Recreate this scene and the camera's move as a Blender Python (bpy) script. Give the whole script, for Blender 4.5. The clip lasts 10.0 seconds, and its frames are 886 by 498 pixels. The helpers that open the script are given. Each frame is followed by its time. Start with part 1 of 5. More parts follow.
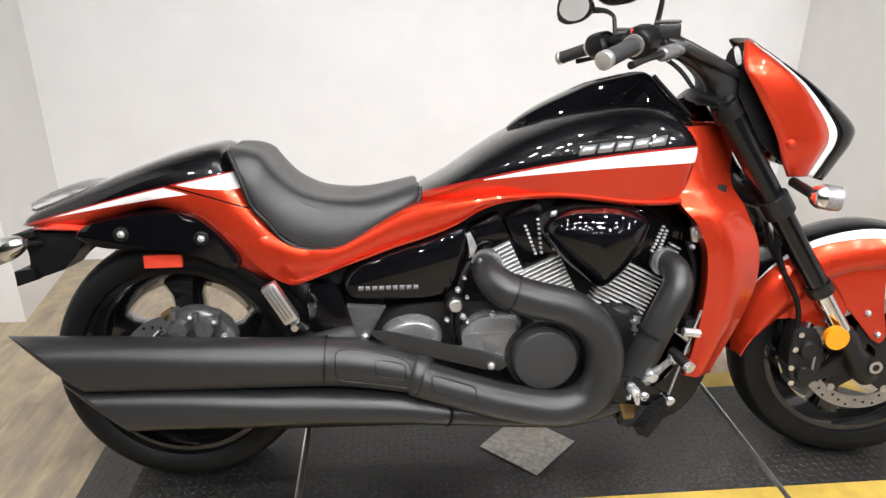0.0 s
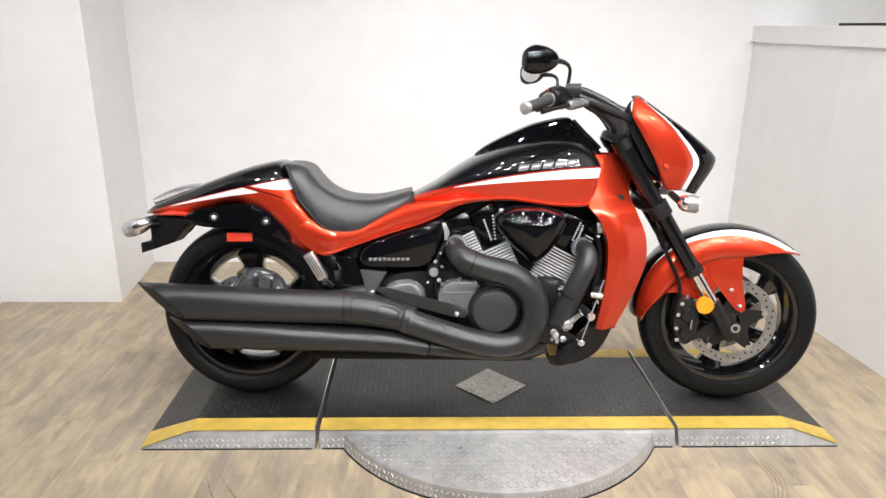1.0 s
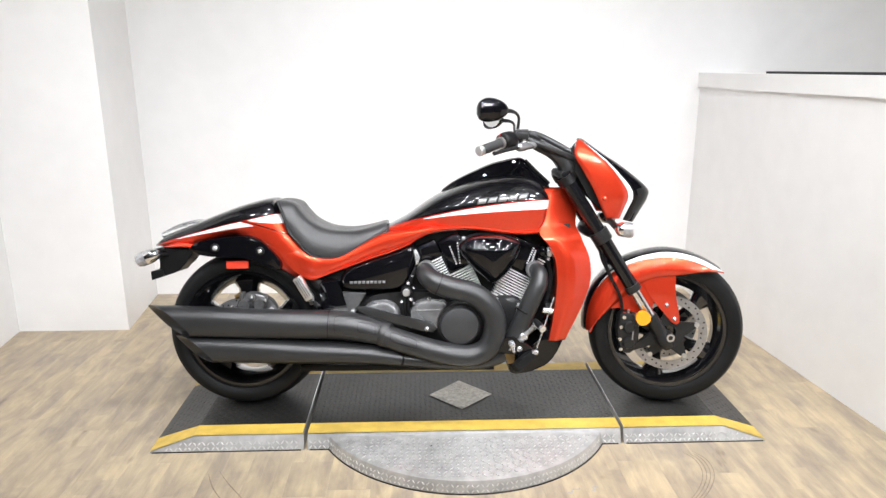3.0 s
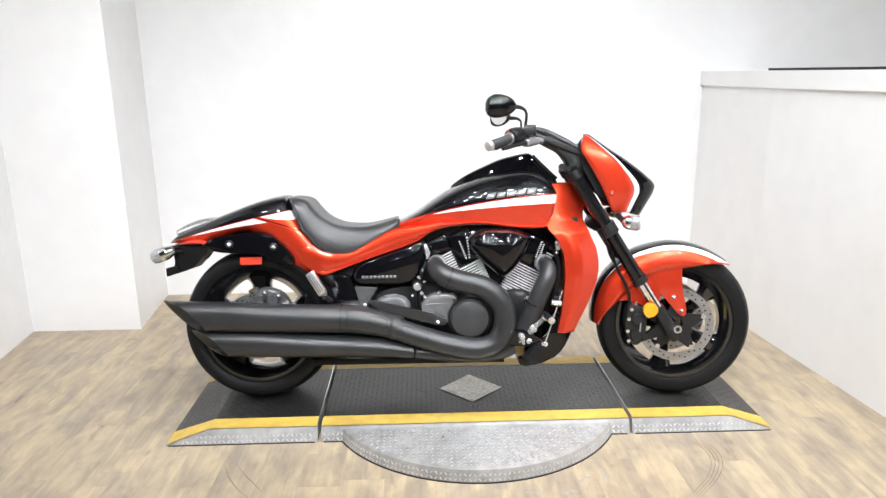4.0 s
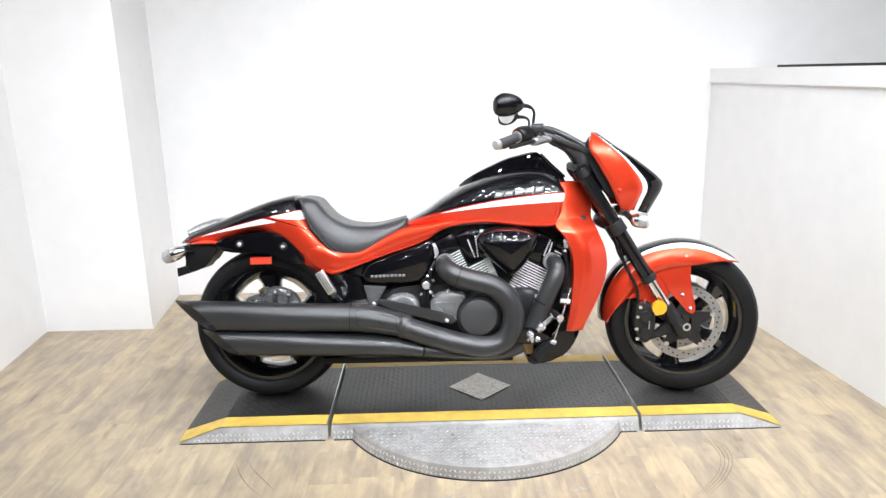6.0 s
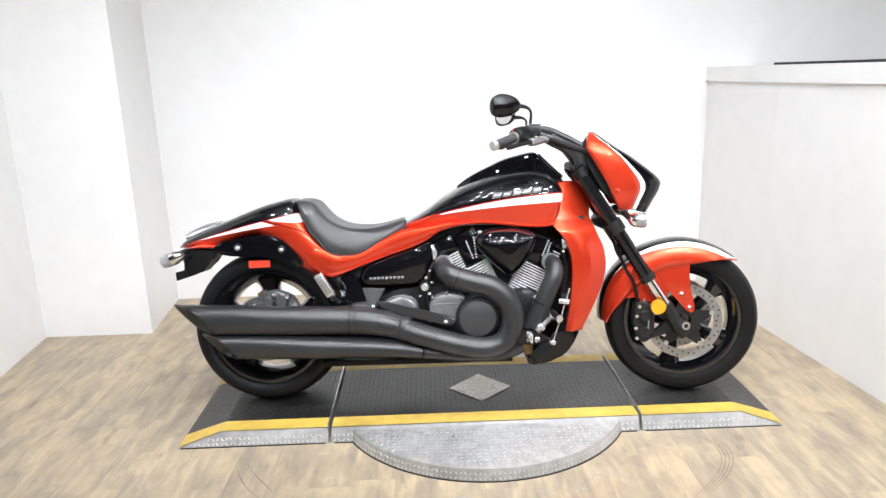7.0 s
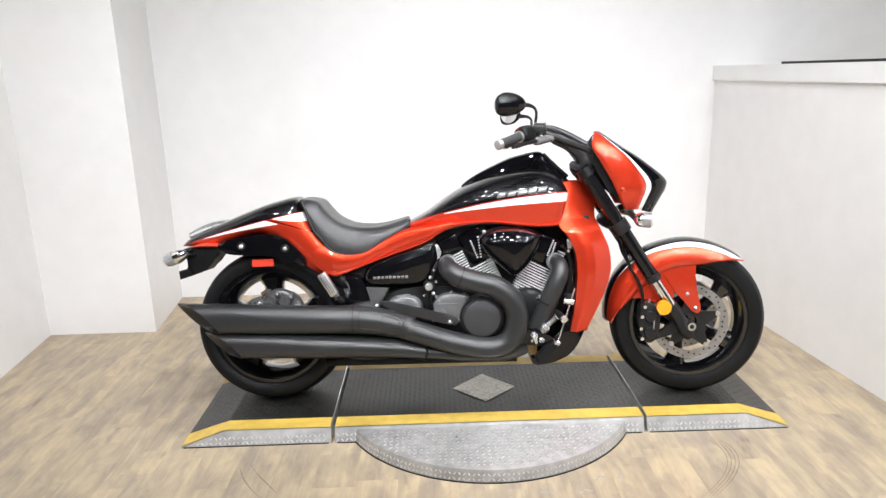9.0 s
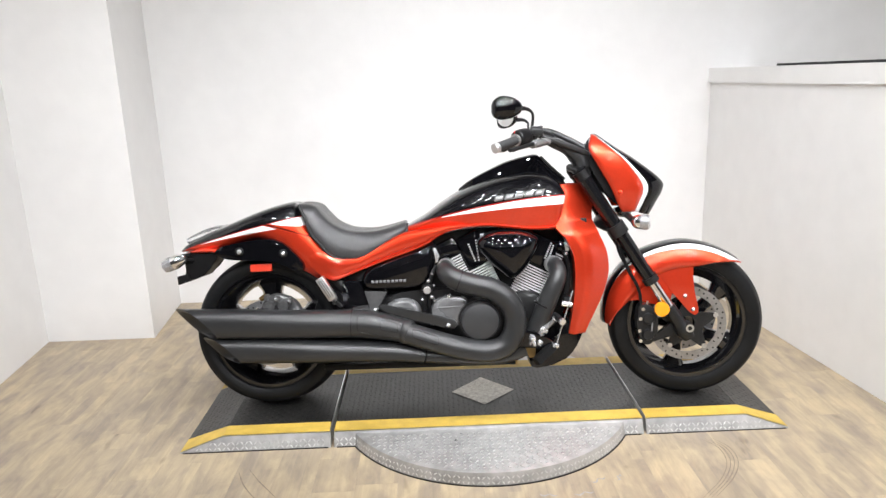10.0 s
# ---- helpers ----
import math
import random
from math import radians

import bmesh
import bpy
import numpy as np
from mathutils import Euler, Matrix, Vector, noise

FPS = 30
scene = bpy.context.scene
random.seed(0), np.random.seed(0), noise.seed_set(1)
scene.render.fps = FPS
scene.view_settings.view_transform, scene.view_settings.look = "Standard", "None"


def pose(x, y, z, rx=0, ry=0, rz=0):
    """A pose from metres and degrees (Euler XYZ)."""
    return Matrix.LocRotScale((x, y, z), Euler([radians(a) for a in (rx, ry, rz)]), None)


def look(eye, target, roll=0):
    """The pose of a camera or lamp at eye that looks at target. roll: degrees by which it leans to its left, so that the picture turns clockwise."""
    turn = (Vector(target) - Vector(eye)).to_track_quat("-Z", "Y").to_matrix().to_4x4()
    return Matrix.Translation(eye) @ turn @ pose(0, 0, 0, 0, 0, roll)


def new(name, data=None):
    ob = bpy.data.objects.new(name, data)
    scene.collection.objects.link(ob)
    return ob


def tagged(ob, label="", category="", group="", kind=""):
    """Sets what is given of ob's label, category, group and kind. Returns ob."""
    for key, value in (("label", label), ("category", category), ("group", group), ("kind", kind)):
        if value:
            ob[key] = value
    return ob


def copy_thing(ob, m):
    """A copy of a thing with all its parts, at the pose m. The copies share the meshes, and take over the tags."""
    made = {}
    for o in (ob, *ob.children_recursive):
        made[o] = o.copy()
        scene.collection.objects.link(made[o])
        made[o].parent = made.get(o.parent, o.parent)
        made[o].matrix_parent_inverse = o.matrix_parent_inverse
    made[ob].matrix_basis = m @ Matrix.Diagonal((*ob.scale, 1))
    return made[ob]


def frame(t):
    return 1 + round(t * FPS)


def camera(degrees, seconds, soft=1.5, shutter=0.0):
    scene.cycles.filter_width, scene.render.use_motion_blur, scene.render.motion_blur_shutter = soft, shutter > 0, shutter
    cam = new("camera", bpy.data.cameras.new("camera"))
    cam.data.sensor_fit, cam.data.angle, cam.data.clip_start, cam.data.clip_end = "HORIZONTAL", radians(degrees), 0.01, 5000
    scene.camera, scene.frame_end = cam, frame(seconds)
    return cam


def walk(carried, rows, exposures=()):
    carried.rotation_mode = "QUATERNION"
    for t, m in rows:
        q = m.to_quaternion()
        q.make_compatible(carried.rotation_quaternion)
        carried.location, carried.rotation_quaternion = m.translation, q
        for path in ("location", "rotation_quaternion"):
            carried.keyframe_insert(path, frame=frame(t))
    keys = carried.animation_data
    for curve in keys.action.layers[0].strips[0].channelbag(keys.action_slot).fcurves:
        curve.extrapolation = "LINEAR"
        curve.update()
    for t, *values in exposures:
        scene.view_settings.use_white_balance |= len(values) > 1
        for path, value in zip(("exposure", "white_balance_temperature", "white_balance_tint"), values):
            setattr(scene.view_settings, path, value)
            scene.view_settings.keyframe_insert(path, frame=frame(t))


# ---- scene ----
cam = camera(65.7, 10.0, soft=1.45)
LAMP, SPOT = 1130.0, 215.0
EXPOSURES = [(0.0, -0.25, 6600, 10), (1.0, -0.12, 6550, 10), (2.0, 0.0, 6500, 10), (2.5, 0.06, 6450, 10), (4.0, 0.19, 6300, 9), (5.5, 0.25, 6200, 9), (7.0, 0.19, 6250, 9), (8.0, 0.10, 6350, 10), (9.0, 0.04, 6400, 10), (10.0, 0.0, 6450, 10)]
PATH = [
    (0, (-0.353, -1.477, 1.285), (-0.19, 0.369, 0.533), 0.3),
    (0.5, (-0.326, -1.883, 1.323), (-0.269, 0.008, 0.675), 0.5),
    (1, (-0.234, -2.251, 1.361), (-0.177, -0.35, 0.743), 0.7),
    (1.5, (-0.267, -2.533, 1.385), (-0.186, -0.614, 0.827), 0.1),
    (2, (-0.214, -2.612, 1.409), (-0.202, -0.672, 0.924), 0.4),
    (2.5, (-0.159, -2.614, 1.419), (-0.079, -0.676, 0.931), -0.8),
    (2.7, (-0.139, -2.602, 1.422), (-0.072, -0.67, 0.911), 0.0),
    (3.8, (-0.183, -2.66, 1.385), (-0.111, -0.728, 0.874), -0.6),
    (4, (-0.18, -2.665, 1.386), (-0.117, -0.729, 0.89), -0.6),
    (4.5, (-0.18, -2.666, 1.39), (-0.116, -0.73, 0.892), -1.0),
    (5, (-0.172, -2.669, 1.389), (-0.11, -0.736, 0.879), -0.9),
    (5.5, (-0.177, -2.677, 1.386), (-0.136, -0.741, 0.883), -0.7),
    (7, (-0.172, -2.675, 1.388), (-0.135, -0.737, 0.893), -1.7),
    (7.5, (-0.166, -2.662, 1.39), (-0.14, -0.727, 0.884), -1.4),
    (8, (-0.17, -2.659, 1.386), (-0.139, -0.722, 0.89), -1.8),
    (8.5, (-0.165, -2.658, 1.39), (-0.137, -0.719, 0.901), -1.9),
    (9, (-0.171, -2.66, 1.387), (-0.147, -0.723, 0.889), -1.6),
    (9.5, (-0.166, -2.663, 1.383), (-0.142, -0.724, 0.897), -2.1),
    (10, (-0.169, -2.665, 1.385), (-0.14, -0.725, 0.899), -2.0),
]
walk(cam, [(t, look(eye, target, roll)) for t, eye, target, roll in PATH], EXPOSURES)


# ---------------------------------------------------------------- world and lamps' exposure
world = bpy.data.worlds.new("world")
world.use_nodes = True
world.node_tree.nodes["Background"].inputs[0].default_value = (0.9, 0.95, 1.0, 1)
world.node_tree.nodes["Background"].inputs[1].default_value = 0.05
scene.world = world


# ---------------------------------------------------------------- materials
def mat(name, color, rough=0.5, metal=0.0, coat=0.0, vary=0.12, grain=40.0, bump=0.05, bump_scale=200.0, spec=0.5):
    """A procedural surface: base colour varied at two scales, roughness variation and fine relief."""
    m = bpy.data.materials.new(name)
    m.use_nodes = True
    nt = m.node_tree
    n, l = nt.nodes, nt.links
    p = n["Principled BSDF"]
    tc = n.new("ShaderNodeTexCoord")
    big, small = n.new("ShaderNodeTexNoise"), n.new("ShaderNodeTexNoise")
    big.inputs["Scale"].default_value, small.inputs["Scale"].default_value = grain * 0.12, grain
    big.inputs["Detail"].default_value, small.inputs["Detail"].default_value = 3, 5
    add = n.new("ShaderNodeMath")
    add.operation = "ADD"
    ramp = n.new("ShaderNodeMapRange")
    ramp.inputs["From Min"].default_value, ramp.inputs["From Max"].default_value = 0.7, 1.3
    ramp.inputs["To Min"].default_value, ramp.inputs["To Max"].default_value = 1 - vary, 1 + vary
    mul = n.new("ShaderNodeVectorMath")
    mul.operation = "SCALE"
    mul.inputs[0].default_value = color
    for t in (big, small):
        l.new(tc.outputs["Object"], t.inputs["Vector"])
    l.new(big.outputs["Fac"], add.inputs[0])
    l.new(small.outputs["Fac"], add.inputs[1])
    l.new(add.outputs[0], ramp.inputs["Value"])
    l.new(ramp.outputs[0], mul.inputs["Scale"])
    l.new(mul.outputs[0], p.inputs["Base Color"])
    rr = n.new("ShaderNodeMapRange")
    rr.inputs["From Min"].default_value, rr.inputs["From Max"].default_value = 0.3, 0.7
    rr.inputs["To Min"].default_value, rr.inputs["To Max"].default_value = rough * 0.85, min(1, rough * 1.15)
    l.new(big.outputs["Fac"], rr.inputs["Value"])
    l.new(rr.outputs[0], p.inputs["Roughness"])
    p.inputs["Metallic"].default_value = metal
    p.inputs["Coat Weight"].default_value = coat
    p.inputs["Coat Roughness"].default_value = 0.03
    p.inputs["Specular IOR Level"].default_value = spec
    if bump:
        bt, bn = n.new("ShaderNodeTexNoise"), n.new("ShaderNodeBump")
        bt.inputs["Scale"].default_value, bt.inputs["Detail"].default_value = bump_scale, 4
        bn.inputs["Strength"].default_value, bn.inputs["Distance"].default_value = bump, 0.002
        l.new(tc.outputs["Object"], bt.inputs["Vector"])
        l.new(bt.outputs["Fac"], bn.inputs["Height"])
        l.new(bn.outputs[0], p.inputs["Normal"])
    return m


def painted(name, base, zones, axis="xz"):
    """Gloss lacquer in several colours. zones: (colour, [(a, b, c, sign), ...]): the colour lies where sign * (w - a - b*x - c*x*x) > 0
    for every line, with w = z, or for axis 'xy' the distance from the front wheel's plane."""
    m = mat(name, base, rough=0.33, metal=0.68, coat=1.0, vary=0.04, grain=900, bump=0, spec=0.1)
    nt = m.node_tree
    n, l = nt.nodes, nt.links
    p = n["Principled BSDF"]
    tc, sep = n.new("ShaderNodeTexCoord"), n.new("ShaderNodeSeparateXYZ")
    l.new(tc.outputs["Object"], sep.inputs[0])

    def calc(op, *values):
        node = n.new("ShaderNodeMath")
        node.operation = op
        for slot, v in zip(node.inputs, values):
            if isinstance(v, (int, float)):
                slot.default_value = v
            else:
                l.new(v, slot)
        return node.outputs[0]

    x = sep.outputs["X"]
    # across the turned front wheel: the distance from its middle plane
    turned = calc("ADD", sep.outputs["Y"], calc("ADD", calc("MULTIPLY", calc("SUBTRACT", x, 0.992), 0.0894), calc("MULTIPLY", sep.outputs["Z"], 0.0541)))
    w = sep.outputs["Z"] if axis == "xz" else calc("ABSOLUTE", turned)
    source = p.inputs["Base Color"].links[0].from_socket
    plain = None
    for color, lines in zones:
        mask = None
        for a, b, c, sign in lines:
            if a is None:  # a limit in x: sign * (x - b) > 0
                side = calc("GREATER_THAN", calc("MULTIPLY", calc("SUBTRACT", x, b), sign), 0.0)
            else:
                curve = calc("ADD", a, calc("MULTIPLY", x, calc("ADD", b, calc("MULTIPLY", x, c))))
                side = calc("GREATER_THAN", calc("MULTIPLY", calc("SUBTRACT", w, curve), sign), 0.0)
            mask = side if mask is None else calc("MULTIPLY", mask, side)
        mix = n.new("ShaderNodeMix")
        mix.data_type = "RGBA"
        l.new(mask, mix.inputs["Factor"])
        l.new(source, mix.inputs[6])
        mix.inputs[7].default_value = (*color, 1)
        source = mix.outputs[2]
        plain = mask if plain is None else calc("MAXIMUM", plain, mask)
    l.new(source, p.inputs["Base Color"])
    if plain is not None:
        l.new(calc("MULTIPLY", calc("SUBTRACT", 1.0, plain), 0.68), p.inputs["Metallic"])
    return m


ORANGE, BLACK, WHITE = (0.70, 0.050, 0.018), (0.003, 0.003, 0.004), (0.90, 0.89, 0.88)
orange_paint = painted("orange_lacquer", ORANGE, [])
black_paint = mat("black_lacquer", BLACK, rough=0.3, coat=1.0, vary=0.1, grain=600, bump=0, spec=0.0)
white_paint = mat("white_lacquer", WHITE, rough=0.3, coat=1.0, vary=0.03, bump=0)
mid_grey = mat("grey_cast_metal", (0.11, 0.11, 0.112), rough=0.4, metal=0.5, vary=0.2, grain=80, bump=0.1, bump_scale=600)
satin_black = mat("satin_black_exhaust", (0.0225, 0.0228, 0.0236), rough=0.33, metal=0.0, vary=0.08, grain=90, bump=0, spec=0.52)
case_black = mat("black_engine_case", (0.017, 0.017, 0.0177), rough=0.36, metal=0.3, vary=0.2, grain=80, bump=0.1, bump_scale=700)
cover_black = mat("satin_black_cover", (0.042, 0.0425, 0.044), rough=0.40, metal=0.1, vary=0.1, grain=80, bump=0.05, bump_scale=900)
# satin grey lightened for the light falling on the riser's top plate
lit_satin = mat("lit_satin_cover", (0.075, 0.075, 0.077), rough=0.42, metal=0.3, vary=0.12, grain=80, bump=0.08, bump_scale=800)
case_grey = mat("grey_engine_case", (0.30, 0.30, 0.305), rough=0.28, metal=0.55, vary=0.15, grain=60, bump=0.05, bump_scale=900)
plastic = mat("black_plastic", (0.005, 0.005, 0.0055), rough=0.42, vary=0.2, grain=90, bump=0.12, bump_scale=900, spec=0.3)
rubber = mat("tyre_rubber", (0.0045, 0.0048, 0.0054), rough=0.48, vary=0.25, grain=50, bump=0.15, bump_scale=400, spec=0.27)
fin_edge = mat("bare_fin_edge", (0.84, 0.84, 0.84), rough=0.32, metal=0.35, vary=0.15, bump=0)
grip_rubber = mat("grip_rubber", (0.035, 0.035, 0.036), rough=0.6, vary=0.2, grain=80, bump=0.2, bump_scale=500)
fork_black = mat("gloss_black_fork", (0.005, 0.005, 0.006), rough=0.13, vary=0.1, bump=0, spec=0.5)
disc_steel = mat("brushed_brake_steel", (0.42, 0.42, 0.43), rough=0.32, metal=0.9, vary=0.15, grain=70, bump=0.08, bump_scale=500)
leather = mat("black_seat_vinyl", (0.026, 0.025, 0.026), rough=0.33, vary=0.15, grain=60, bump=0.25, bump_scale=1200)
zinc = mat("bright_zinc_plate", (0.72, 0.72, 0.73), rough=0.24, metal=0.78, vary=0.08, bump=0)
chrome = mat("chrome", (0.82, 0.82, 0.83), rough=0.12, metal=1.0, vary=0.06, bump=0)
alloy = mat("machined_alloy", (0.72, 0.72, 0.72), rough=0.4, metal=1.0, vary=0.12, bump=0.08, bump_scale=600)
rim_black = mat("gloss_black_rim", (0.004, 0.004, 0.005), rough=0.10, coat=1.0, spec=0.5, vary=0.15, bump=0)
caliper_grey = mat("dark_cast_caliper", (0.17, 0.17, 0.172), rough=0.3, metal=0.7, vary=0.3, grain=90, bump=0.2, bump_scale=300)
amber_plate = mat("brass_fitting", (0.26, 0.17, 0.07), rough=0.35, metal=0.9, bump=0)
amber = mat("amber_reflector", (0.95, 0.33, 0.01), rough=0.25, coat=0.6, vary=0.05, bump=0.3, bump_scale=300)
red_lens = mat("red_lens", (0.75, 0.06, 0.03), rough=0.25, coat=0.7, vary=0.06, bump=0.3, bump_scale=300)
clear_lens = mat("clear_lens", (0.34, 0.34, 0.35), rough=0.10, metal=0.4, coat=1.0, vary=0.3, grain=160, bump=0.3, bump_scale=110)
lens_glass = mat("clear_plastic", (0.92, 0.92, 0.93), rough=0.06, vary=0.03, grain=90, bump=0.25, bump_scale=70)
lens_glass.node_tree.nodes["Principled BSDF"].inputs["Transmission Weight"].default_value = 0.85
# pale colour holds the bright reflection on the instrument's dial
dial_sheen = mat("painted_dial_sheen", (0.62, 0.60, 0.60), rough=0.25, coat=1.0, vary=0.3, grain=200, bump=0)
mirror_glass = mat("mirror_glass", (0.85, 0.86, 0.86), rough=0.03, metal=1.0, vary=0.01, bump=0)
silver_badge = mat("silver_badge", (0.34, 0.34, 0.35), rough=0.35, metal=0.6, vary=0.05, bump=0)
grey_print = mat("grey_print", (0.16, 0.16, 0.165), rough=0.5, vary=0.05, bump=0)
switch_red = mat("red_switch", (0.7, 0.04, 0.03), rough=0.4, vary=0.05, bump=0)
deck_black = mat("black_tread_plate", (0.014, 0.0133, 0.0125), rough=0.36, metal=0.0, spec=0.45, vary=0.5, grain=18, bump=0.08, bump_scale=300)
tread_steel = mat("worn_tread_tops", (0.70, 0.69, 0.675), rough=0.32, metal=0.75, vary=0.2, grain=60, bump=0.1, bump_scale=400)
deck_steel = mat("bare_tread_plate", (0.45, 0.442, 0.428), rough=0.42, metal=0.5, vary=0.28, grain=22, bump=0.15, bump_scale=300)
worn_plate = mat("worn_marker_plate", (0.42, 0.40, 0.36), rough=0.42, metal=0.6, vary=0.45, grain=70, bump=0.3, bump_scale=200)
deck_yellow = mat("yellow_edge_paint", (0.52, 0.355, 0.065), rough=0.5, vary=0.18, grain=25, bump=0.15, bump_scale=300)


def scuff(m, color, freq, low, high):
    """Worn patches and fine scratches of a second colour."""
    n, l = m.node_tree.nodes, m.node_tree.links
    p = n["Principled BSDF"]
    tc, mix, join = n.new("ShaderNodeTexCoord"), n.new("ShaderNodeMix"), n.new("ShaderNodeMath")
    masks = []
    for scale, lo, hi in ((freq, low, high), (freq * 45, 0.40, 0.66)):
        t, r = n.new("ShaderNodeTexNoise"), n.new("ShaderNodeMapRange")
        t.inputs["Scale"].default_value, t.inputs["Detail"].default_value = scale, 6
        r.inputs["From Min"].default_value, r.inputs["From Max"].default_value = lo, hi
        l.new(tc.outputs["Object"], t.inputs["Vector"])
        l.new(t.outputs["Fac"], r.inputs["Value"])
        masks.append(r.outputs[0])
    join.operation = "MULTIPLY"
    l.new(masks[0], join.inputs[0])
    l.new(masks[1], join.inputs[1])
    mix.data_type = "RGBA"
    l.new(join.outputs[0], mix.inputs["Factor"])
    l.new(p.inputs["Base Color"].links[0].from_socket, mix.inputs[6])
    mix.inputs[7].default_value = (*color, 1)
    l.new(mix.outputs[2], p.inputs["Base Color"])


scuff(deck_black, (0.062, 0.060, 0.057), 2.6, 0.36, 0.66)
scuff(worn_plate, (0.16, 0.15, 0.13), 9.0, 0.45, 0.65)
dark_surround = mat("unseen_dark_wall", (0.07, 0.069, 0.068), rough=0.7, vary=0.15, grain=5, bump=0.05, bump_scale=150)
wall_paint = mat("white_wall_paint", (0.80, 0.79, 0.78), rough=0.42, vary=0.03, grain=8, bump=0.05, bump_scale=250)
ceiling_paint = mat("dark_ceiling", (0.045, 0.045, 0.046), rough=0.8, vary=0.04, grain=8, bump=0.1, bump_scale=150)


def wood_material():
    """Vinyl planks printed as weathered oak: yellow-beige and grey-brown in long soft patches, with fine grain and small knots."""
    m = mat("weathered_oak_plank", (0.5, 0.4, 0.28), rough=0.40, vary=0.1, grain=6, bump=0)
    nt = m.node_tree
    n, l = nt.nodes, nt.links
    p = n["Principled BSDF"]
    tc, info, comb = n.new("ShaderNodeTexCoord"), n.new("ShaderNodeObjectInfo"), n.new("ShaderNodeCombineXYZ")
    far = n.new("ShaderNodeMath")
    far.operation, far.inputs[1].default_value = "MULTIPLY", 61.0
    l.new(info.outputs["Random"], far.inputs[0])
    for slot in ("X", "Y", "Z"):
        l.new(far.outputs[0], comb.inputs[slot])

    def layer(scale, freq, detail, rough=0.5, bend=0.3):
        mp, t = n.new("ShaderNodeMapping"), n.new("ShaderNodeTexNoise")
        mp.inputs["Scale"].default_value = scale
        l.new(tc.outputs["Object"], mp.inputs["Vector"])
        l.new(comb.outputs[0], mp.inputs["Location"])
        l.new(mp.outputs[0], t.inputs["Vector"])
        t.inputs["Scale"].default_value, t.inputs["Detail"].default_value = freq, detail
        t.inputs["Roughness"].default_value, t.inputs["Distortion"].default_value = rough, bend
        return t.outputs["Fac"]

    def ramp(fac, *stops):
        r = n.new("ShaderNodeValToRGB")
        e = r.color_ramp.elements
        for k, (at, c) in enumerate(stops):
            item = e[k] if k < 2 else e.new(at)
            item.position, item.color = at, (*c, 1)
        l.new(fac, r.inputs["Fac"])
        return r.outputs["Color"]

    def blend(kind, fac, a, b):
        x = n.new("ShaderNodeMix")
        x.data_type, x.blend_type = "RGBA", kind
        if isinstance(fac, float):
            x.inputs["Factor"].default_value = fac
        else:
            l.new(fac, x.inputs["Factor"])
        l.new(a, x.inputs[6])
        l.new(b, x.inputs[7])
        return x.outputs[2]

    tone = n.new("ShaderNodeMapRange")
    tone.inputs["To Min"].default_value, tone.inputs["To Max"].default_value = -0.03, 0.03
    l.new(info.outputs["Random"], tone.inputs["Value"])
    # printed strips within each plank, each of its own tone
    strips, turn = n.new("ShaderNodeTexBrick"), n.new("ShaderNodeMapping")
    turn.inputs["Rotation"].default_value = (0, 0, radians(90))
    l.new(tc.outputs["Object"], turn.inputs["Vector"])
    l.new(comb.outputs[0], turn.inputs["Location"])
    l.new(turn.outputs[0], strips.inputs["Vector"])
    strips.inputs["Color1"].default_value, strips.inputs["Color2"].default_value = (0, 0, 0, 1), (1, 1, 1, 1)
    strips.inputs["Scale"].default_value, strips.inputs["Mortar Size"].default_value = 1.0, 0.0
    strips.inputs["Brick Width"].default_value, strips.inputs["Row Height"].default_value = 0.42, 0.0495
    strips.offset = 0.37
    grey = n.new("ShaderNodeMapRange")
    grey.inputs["To Min"].default_value, grey.inputs["To Max"].default_value = -0.075, 0.075
    l.new(strips.outputs["Color"], grey.inputs["Value"])
    both = n.new("ShaderNodeMath")
    l.new(grey.outputs[0], both.inputs[0])
    l.new(tone.outputs[0], both.inputs[1])
    patch = n.new("ShaderNodeMath")
    patch.operation = "ADD"
    l.new(layer((14, 5.0, 14), 1.0, 5, 0.62, 0.5), patch.inputs[0])
    l.new(both.outputs[0], patch.inputs[1])
    base = ramp(patch.outputs[0], (0.30, (0.265, 0.216, 0.170)), (0.70, (0.475, 0.378, 0.246)), (0.50, (0.365, 0.293, 0.204)))
    grain = ramp(layer((60, 2.2, 60), 1.0, 6, 0.65, 0.5), (0.30, (0.70, 0.69, 0.68)), (0.70, (1.12, 1.11, 1.09)))
    color = blend("MULTIPLY", 0.42, base, grain)
    knots = ramp(layer((9, 3.4, 9), 1.3, 2, 0.5, 0.2), (0.26, (0.45, 0.42, 0.40)), (0.31, (1.0, 1.0, 1.0)))
    color = blend("MULTIPLY", 0.6, color, knots)
    l.new(color, p.inputs["Base Color"])
    return m


wood = wood_material()


def glow(name, color, strength):
    m = bpy.data.materials.new(name)
    m.use_nodes = True
    n, l = m.node_tree.nodes, m.node_tree.links
    n.remove(n["Principled BSDF"])
    e = n.new("ShaderNodeEmission")
    e.inputs[0].default_value, e.inputs[1].default_value = (*color, 1), strength
    l.new(e.outputs[0], n["Material Output"].inputs[0])
    return m


lamp_glow = glow("lamp_glow", (0.97, 0.98, 1.0), LAMP)
# for the unseen spots added to brighten walls and bike
fill_spot_glow = glow("fill_spot_glow", (0.97, 0.98, 1.0), SPOT)


